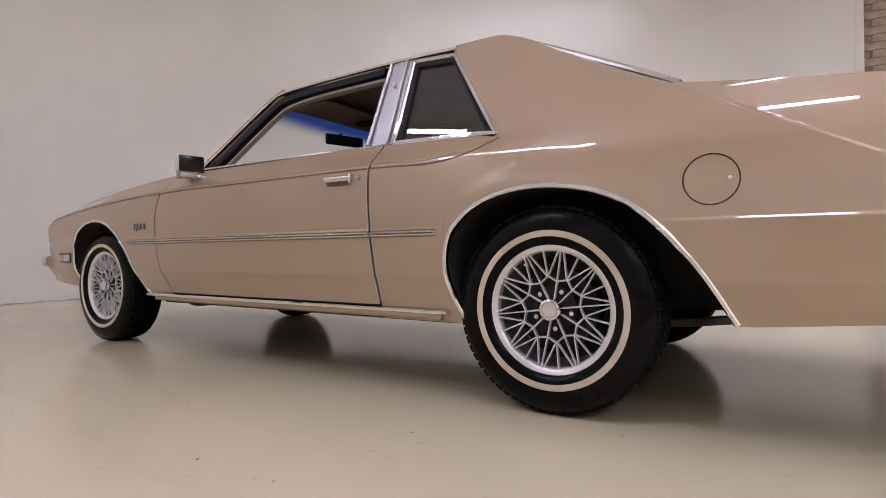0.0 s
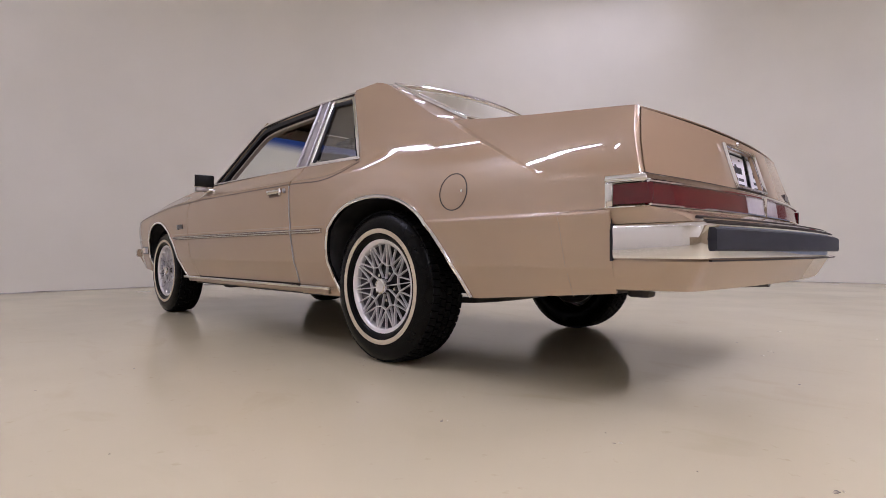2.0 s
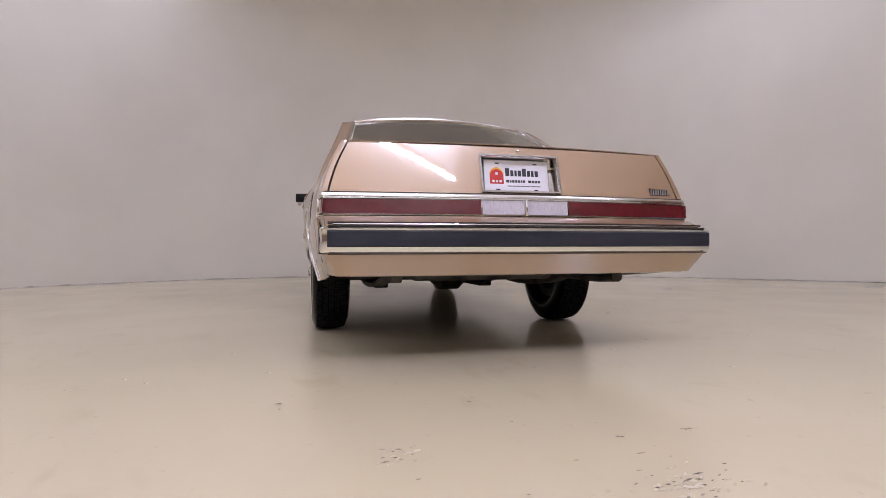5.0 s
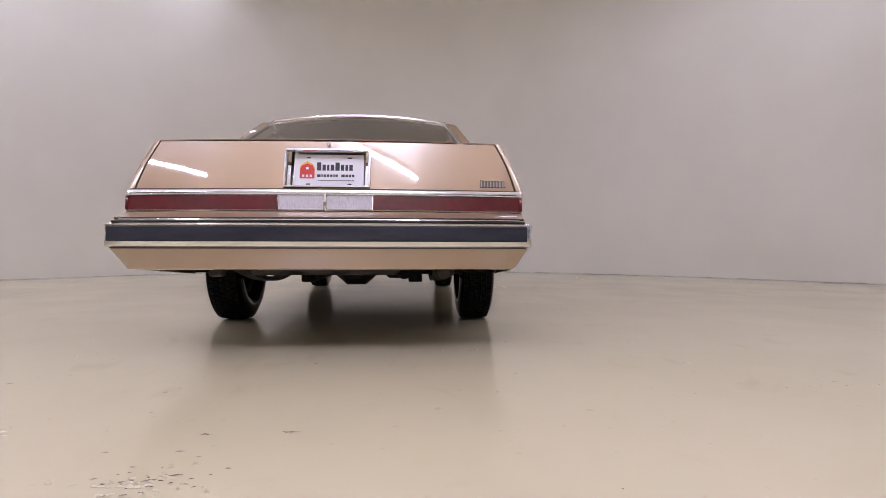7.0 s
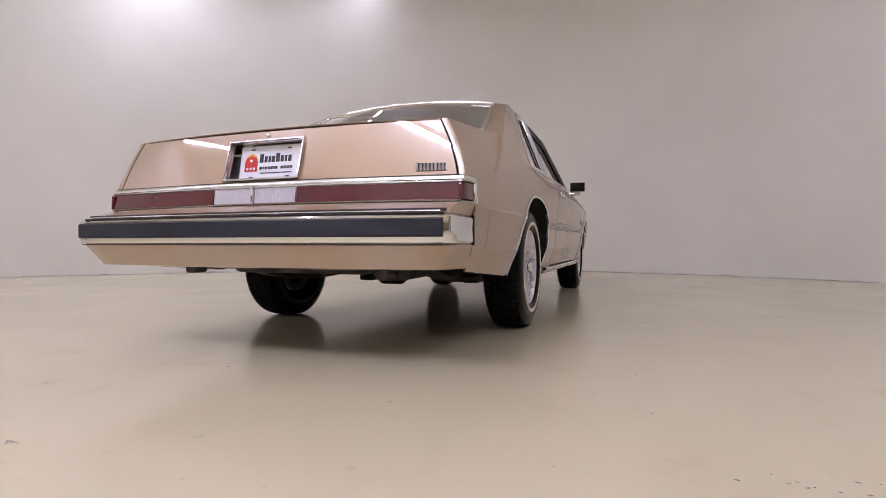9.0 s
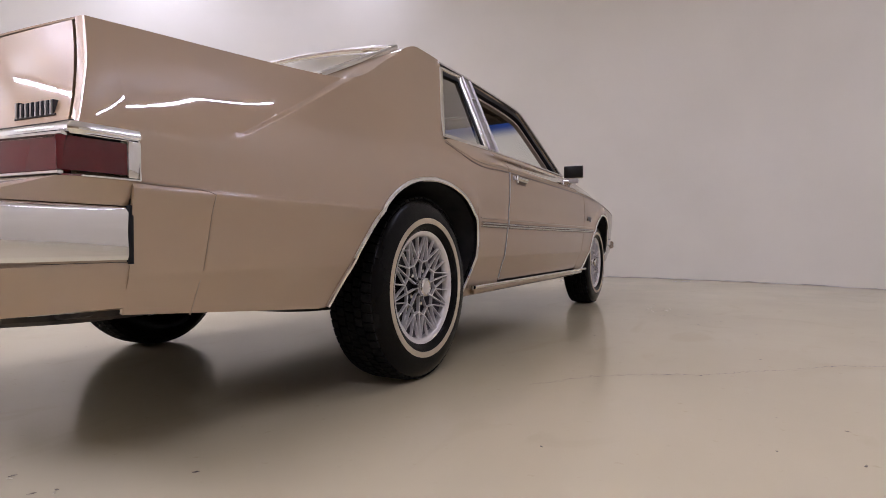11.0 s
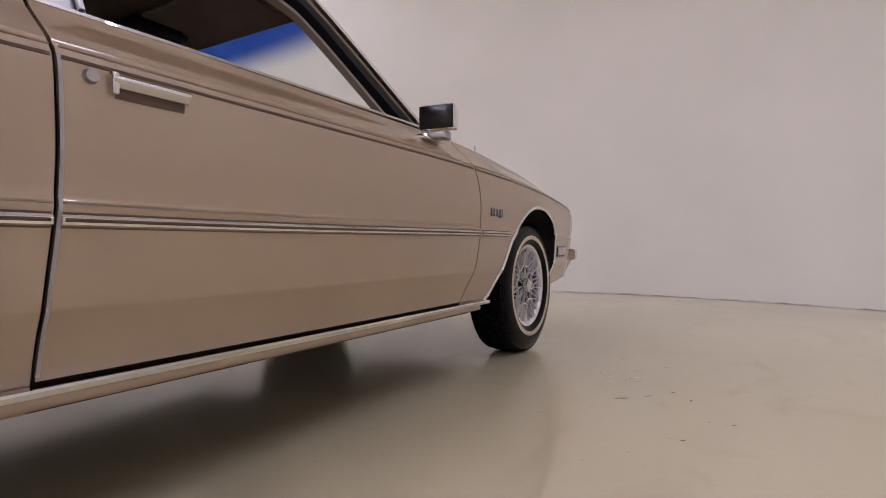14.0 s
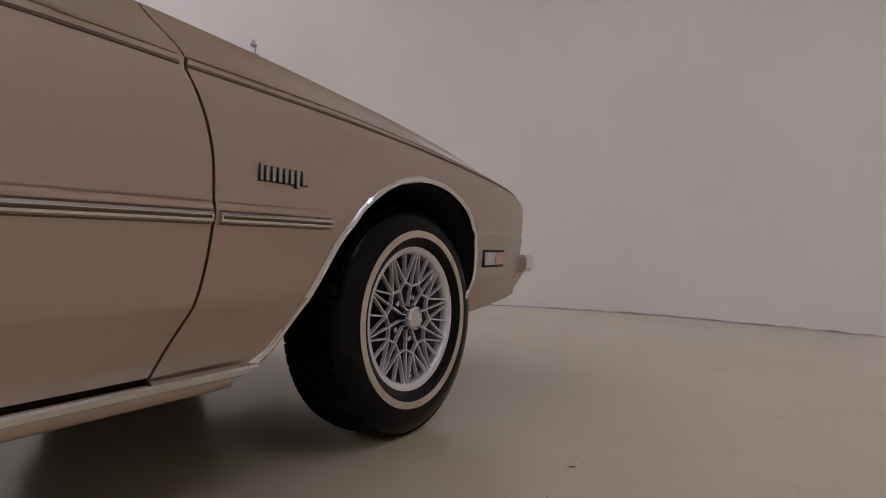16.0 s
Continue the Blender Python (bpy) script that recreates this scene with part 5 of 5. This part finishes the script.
ob.matrix_basis = Matrix.Translation((0, 0, 0.335))
bm = bmesh.new()
pp = smooth_path([(0.50, -1.15, 0.345), (0.50, -0.95, 0.335), (0.49, -0.6, 0.34), (0.42, -0.35, 0.36), (0.30, 0.4, 0.25), (0.2, 1.6, 0.24)], 5)
circ = [(0.027 * math.cos(a), 0.027 * math.sin(a)) for a in steps(0, 2 * math.pi, 10)[:-1]]
sweep(bm, pp, Vector((0, 0, 1)), circ)
bmesh.ops.recalc_face_normals(bm, faces=bm.faces)
part("exhaust_pipe", bm, M_UNDER, car, "rusty exhaust pipe")
bm = bmesh.new()
cuboid(bm, 0.14, 0.40, 0.9, 1.6, 0.20, 0.29, 0.04, 3)
part("silencer", bm, M_UNDER, car, "dull silencer")
for s in (-1, 1):
    bm = bmesh.new()
    sweep(bm, [Vector((s * 0.50, y, 0.36 - 0.10 * (1 - ((y + 0.05) / 0.75) ** 2))) for y in steps(-0.8, 0.7, 14)], Vector((0, 0, 1)), [(-0.03, -0.012), (0.03, -0.012), (0.03, 0.012), (-0.03, 0.012)])
    bmesh.ops.recalc_face_normals(bm, faces=bm.faces)
    part("leaf_spring", bm, M_UNDER, car)
    bm = bmesh.new()
    cuboid(bm, s * 0.52 - 0.03, s * 0.52 + 0.03, -1.06, -0.98, 0.325, 0.40, 0.012)
    part("spring_shackle", bm, M_UNDER, car)

# ---- cabin ----
bm = bmesh.new()
cuboid(bm, -0.74, 0.74, 1.55, 1.98, 0.70, 0.915, 0.03, 3)
cuboid(bm, -0.52, -0.22, 1.50, 1.72, 0.86, 0.972, 0.03, 3)
part("dashboard", bm, M_DASH, car, "dark dashboard with a hood over the dials")
bm = bmesh.new()
lathe(bm, [(0.175, -0.010), (0.185, 0.0), (0.175, 0.010), (0.165, 0.0), (0.175, -0.010)], seg=32)
for a in (0, 180, 270):
    bar(bm, Vector((0, 0, 0)), Vector((0, 0.17 * math.cos(radians(a)), 0.17 * math.sin(radians(a)))), 0.02, 0.01)
ob = part("steering_wheel", bm, M_DASH, car, "dark steering wheel")
ob.matrix_basis = pose(-0.37, 1.42, 0.80, 0, 25, 90)
for x in (-0.37, 0.37):
    bm = bmesh.new()
    cuboid(bm, x - 0.30, x + 0.30, 0.72, 1.25, 0.42, 0.60, 0.05, 3)
    cuboid(bm, x - 0.29, x + 0.29, 0.55, 0.72, 0.55, 0.90, 0.05, 3)
    part("front_seat", bm, M_SEAT, car, "brown cloth front seat")
bm = bmesh.new()
cuboid(bm, -0.43, 0.43, -0.15, 0.35, 0.45, 0.62, 0.05, 3)
cuboid(bm, -0.62, 0.62, -0.32, -0.12, 0.75, 0.96, 0.05, 3)
part("rear_seat", bm, M_SEAT, car, "brown cloth rear bench")
bm = bmesh.new()
cuboid(bm, -0.60, 0.60, -0.42, -0.10, 0.955, 0.985, 0.01)
part("parcel_shelf", bm, M_HEAD, car, "tan parcel shelf")
for s in (-1, 1):
    bm = bmesh.new()
    cuboid(bm, s * 0.74 - 0.02, s * 0.74 + 0.02, 0.44, 1.95, 0.40, 0.915, 0.01)
    cuboid(bm, s * 0.74 - 0.02, s * 0.74 + 0.02, 0.0, 0.44, 0.75, 0.915, 0.01)
    part("door_card", bm, M_SEAT, car, "brown inner door panel")
    bm = bmesh.new()
    lathe(bm, [(0.0001, 0.0), (0.0045, 0.0), (0.0045, 0.022), (0.0065, 0.030), (0.0065, 0.036), (0.0001, 0.040)], seg=12)
    ob = part("lock_knob", bm, M_CHROME, car, "small chrome door lock knob")
    ob.matrix_basis = Matrix.Translation((s * 0.755, 0.885, 0.912)) @ pose(0, 0, 0, 0, -90, 0)
    bm = bmesh.new()
    cuboid(bm, s * 0.34 - 0.19, s * 0.34 + 0.19, 1.25, 1.47, 1.246, 1.262, 0.007)
    part("sun_visor", bm, M_HEAD, car, "tan folded sun visor")
    bm = bmesh.new()
    grid(bm, lambda v, u: Vector((s * (green_x(0.93 + 0.37 * v) - 0.035 - 0.01 * u), 0.02 + (0.18 + 0.25 * v) * 1.0 + (-0.32 + 0.42 * v) * u, 0.93 + 0.37 * v)), steps(0, 1, 6), steps(0, 1, 4))
    part("sail_lining", bm, M_HEAD, car, solid=0.01)
bm = bmesh.new()
cuboid(bm, -0.125, 0.125, -0.012, 0.012, -0.032, 0.032, 0.010, 3)
bar(bm, Vector((0, 0.01, 0)), Vector((0, 0.05, 0.05)), 0.02, 0.012)
ob = part("cabin_mirror", bm, M_BLACK, car, "black cabin mirror")
ob.matrix_basis = pose(-0.01, 1.62, 1.192, 0, 0, -18)
bm = bmesh.new()
cuboid(bm, -0.60, 0.60, 1.41, 1.545, 1.256, 1.300, 0.012, 3)
part("windscreen_header", bm, M_HEAD, car, "tan header above the windscreen")
bm = bmesh.new()
cuboid(bm, -0.115, 0.115, 1.25, 1.44, 1.236, 1.275, 0.010)
console = part("roof_console", bm, M_BLACK, car, "dark overhead console")
for i in range(4):
    for ya in (1.28, 1.36):
        bm = bmesh.new()
        cuboid(bm, -0.09 + 0.048 * i, -0.055 + 0.048 * i, ya, ya + 0.06, 1.230, 1.238, 0.002, 1)
        part("console_switch", bm, M_DASH, console)


# ---- wear of the floor: chips in clusters, loose ones, and a hairline crack ----
def flake(bm, rng, x, y, size, thin=1.0, turn=None, h=0.0016):
    """An irregular shallow chip with a slightly raised middle."""
    n = rng.randint(6, 9)
    turn = rng.uniform(0, 6.28) if turn is None else turn
    ring = []
    for k in range(n):
        a = 2 * math.pi * k / n
        r = size * rng.uniform(0.55, 1.15)
        u, v = r * math.cos(a), r * thin * math.sin(a)
        ring.append(bm.verts.new((x + u * math.cos(turn) - v * math.sin(turn), y + u * math.sin(turn) + v * math.cos(turn), 0.0012)))
    top = bm.verts.new((x, y, h + 0.0012))
    for k in range(n):
        bm.faces.new((ring[k], ring[(k + 1) % n], top))


rng = random.Random(21)
CHIPS = [(0.051, -2.162), (-0.144, -2.163), (0.74, -1.57), (-0.412, -1.768), (-0.979, -1.696), (0.64, -1.11), (0.485, -1.12), (1.449, -1.42), (1.407, -0.97), (-1.043, -1.191), (-0.985, -1.636), (-1.453, -1.247), (-1.546, -1.161), (-1.22, -0.758), (-1.275, -0.433), (-0.393, -1.725), (-0.018, -1.373), (0.615, -1.143), (2.079, -0.212), (1.418, -0.435), (0.812, -0.922), (1.922, 1.63), (2.081, 0.033), (1.743, 2.068), (1.171, 1.195), (1.781, 1.307), (1.628, 1.858), (1.453, 2.779), (1.639, 2.873), (1.421, 4.26), (1.774, 2.491), (1.241, 2.93), (1.537, 2.359), (1.604, 2.278), (1.254, 2.858), (0.489, 3.678), (1.021, 3.837), (0.778, 3.789), (-0.938, 1.438), (-0.817, 0.998), (-1.619, 0.357), (-1.628, 0.629), (-1.34, 1.126), (-1.187, 0.282), (-0.91, -0.234)]
bm = bmesh.new()
for x, y in CHIPS:
    flake(bm, rng, x, y, rng.uniform(0.006, 0.014), rng.uniform(0.3, 0.7))
for k in range(70):  # fine loose chips round the car
    flake(bm, rng, rng.uniform(-2.2, 2.6), rng.uniform(-3.0, 5.6), rng.uniform(0.002, 0.006), rng.uniform(0.4, 1.0))
for cx, cy, sx, sy, n in ((-0.165, -2.44, 0.050, 0.032, 34), (-0.695, -2.135, 0.036, 0.030, 10), (1.33, 2.50, 0.08, 0.07, 16), (1.75, -1.80, 0.10, 0.06, 14)):
    for k in range(n):
        flake(bm, rng, rng.gauss(cx, sx), rng.gauss(cy, sy), rng.uniform(0.003, 0.009), rng.uniform(0.14, 0.35), rng.gauss(0.05, 0.3))
for x, y, l, a in ((1.40, 2.20, 0.045, 0.55), (1.47, 2.27, 0.025, 0.9), (0.064, -2.158, 0.026, -0.1), (-0.141, -2.166, 0.018, 0.0), (-0.111, -2.403, 0.016, 0.2), (-0.157, -2.426, 0.020, 0.3), (-0.738, -2.173, 0.014, 0.3), (-0.732, -2.095, 0.009, 0.0), (-0.158, -2.275, 0.012, 0.0), (-0.104, -2.309, 0.009, 0.2), (-0.019, -2.375, 0.008, 0.0), (-0.044, -2.406, 0.007, 0.0), (-0.055, -2.461, 0.006, 0.2), (-0.219, -2.359, 0.010, 0.0), (-0.685, -2.279, 0.008, 0.0), (-0.322, -2.274, 0.010, 0.1), (-0.494, -2.402, 0.006, 0.0)):
    flake(bm, rng, x, y, l, 0.22, a)
tagged(part("floor_chips", bm, M_CHIP, smooth=0), "small dark chips where the floor paint has come off", "floor chips", kind="stuff")
bm = bmesh.new()
for x, y in CHIPS[:14]:
    flake(bm, rng, x + 0.012, y - 0.010, rng.uniform(0.004, 0.010), 0.3, h=0.003)
for cx, cy, sx, sy, n in ((-0.165, -2.445, 0.055, 0.035, 40), (-0.69, -2.135, 0.038, 0.032, 14), (1.36, 2.52, 0.09, 0.07, 10)):
    for k in range(n):
        flake(bm, rng, rng.gauss(cx, sx), rng.gauss(cy, sy), rng.uniform(0.005, 0.013), rng.uniform(0.2, 0.45), rng.gauss(0.05, 0.3), h=rng.uniform(0.002, 0.006))
tagged(part("paint_flakes", bm, M_FLAKE, smooth=0), "pale lifted flakes of floor paint", "paint flakes", kind="stuff")


def crack(points, width):
    bm = bmesh.new()
    line = smooth_path(points, 14)
    rows = []
    for i, p in enumerate(line):
        q = line[min(i + 1, len(line) - 1)] - line[max(i - 1, 0)]
        n = Vector((-q.y, q.x)).normalized()
        c = p + n * rng.gauss(0, 0.006)
        w = width * max(0.15, rng.gauss(0.6, 0.5))
        rows.append((bm.verts.new((*(c - n * w), 0.0012)), bm.verts.new((*(c + n * w), 0.0016))))
    for a, b in zip(rows, rows[1:]):
        bm.faces.new((a[0], b[0], b[1], a[1]))
    ob = part("floor_crack", bm, M_CHIP, smooth=0)
    tagged(ob, "hairline crack wandering across the painted floor", "floor crack", kind="structure")


crack([(1.20, 0.10), (1.26, 0.16), (1.35, 0.29), (1.51, 0.42), (1.71, 0.52), (1.87, 0.66), (2.02, 0.77), (2.16, 0.91), (2.31, 0.99), (2.8, 1.25), (3.5, 1.5)], 0.0024)
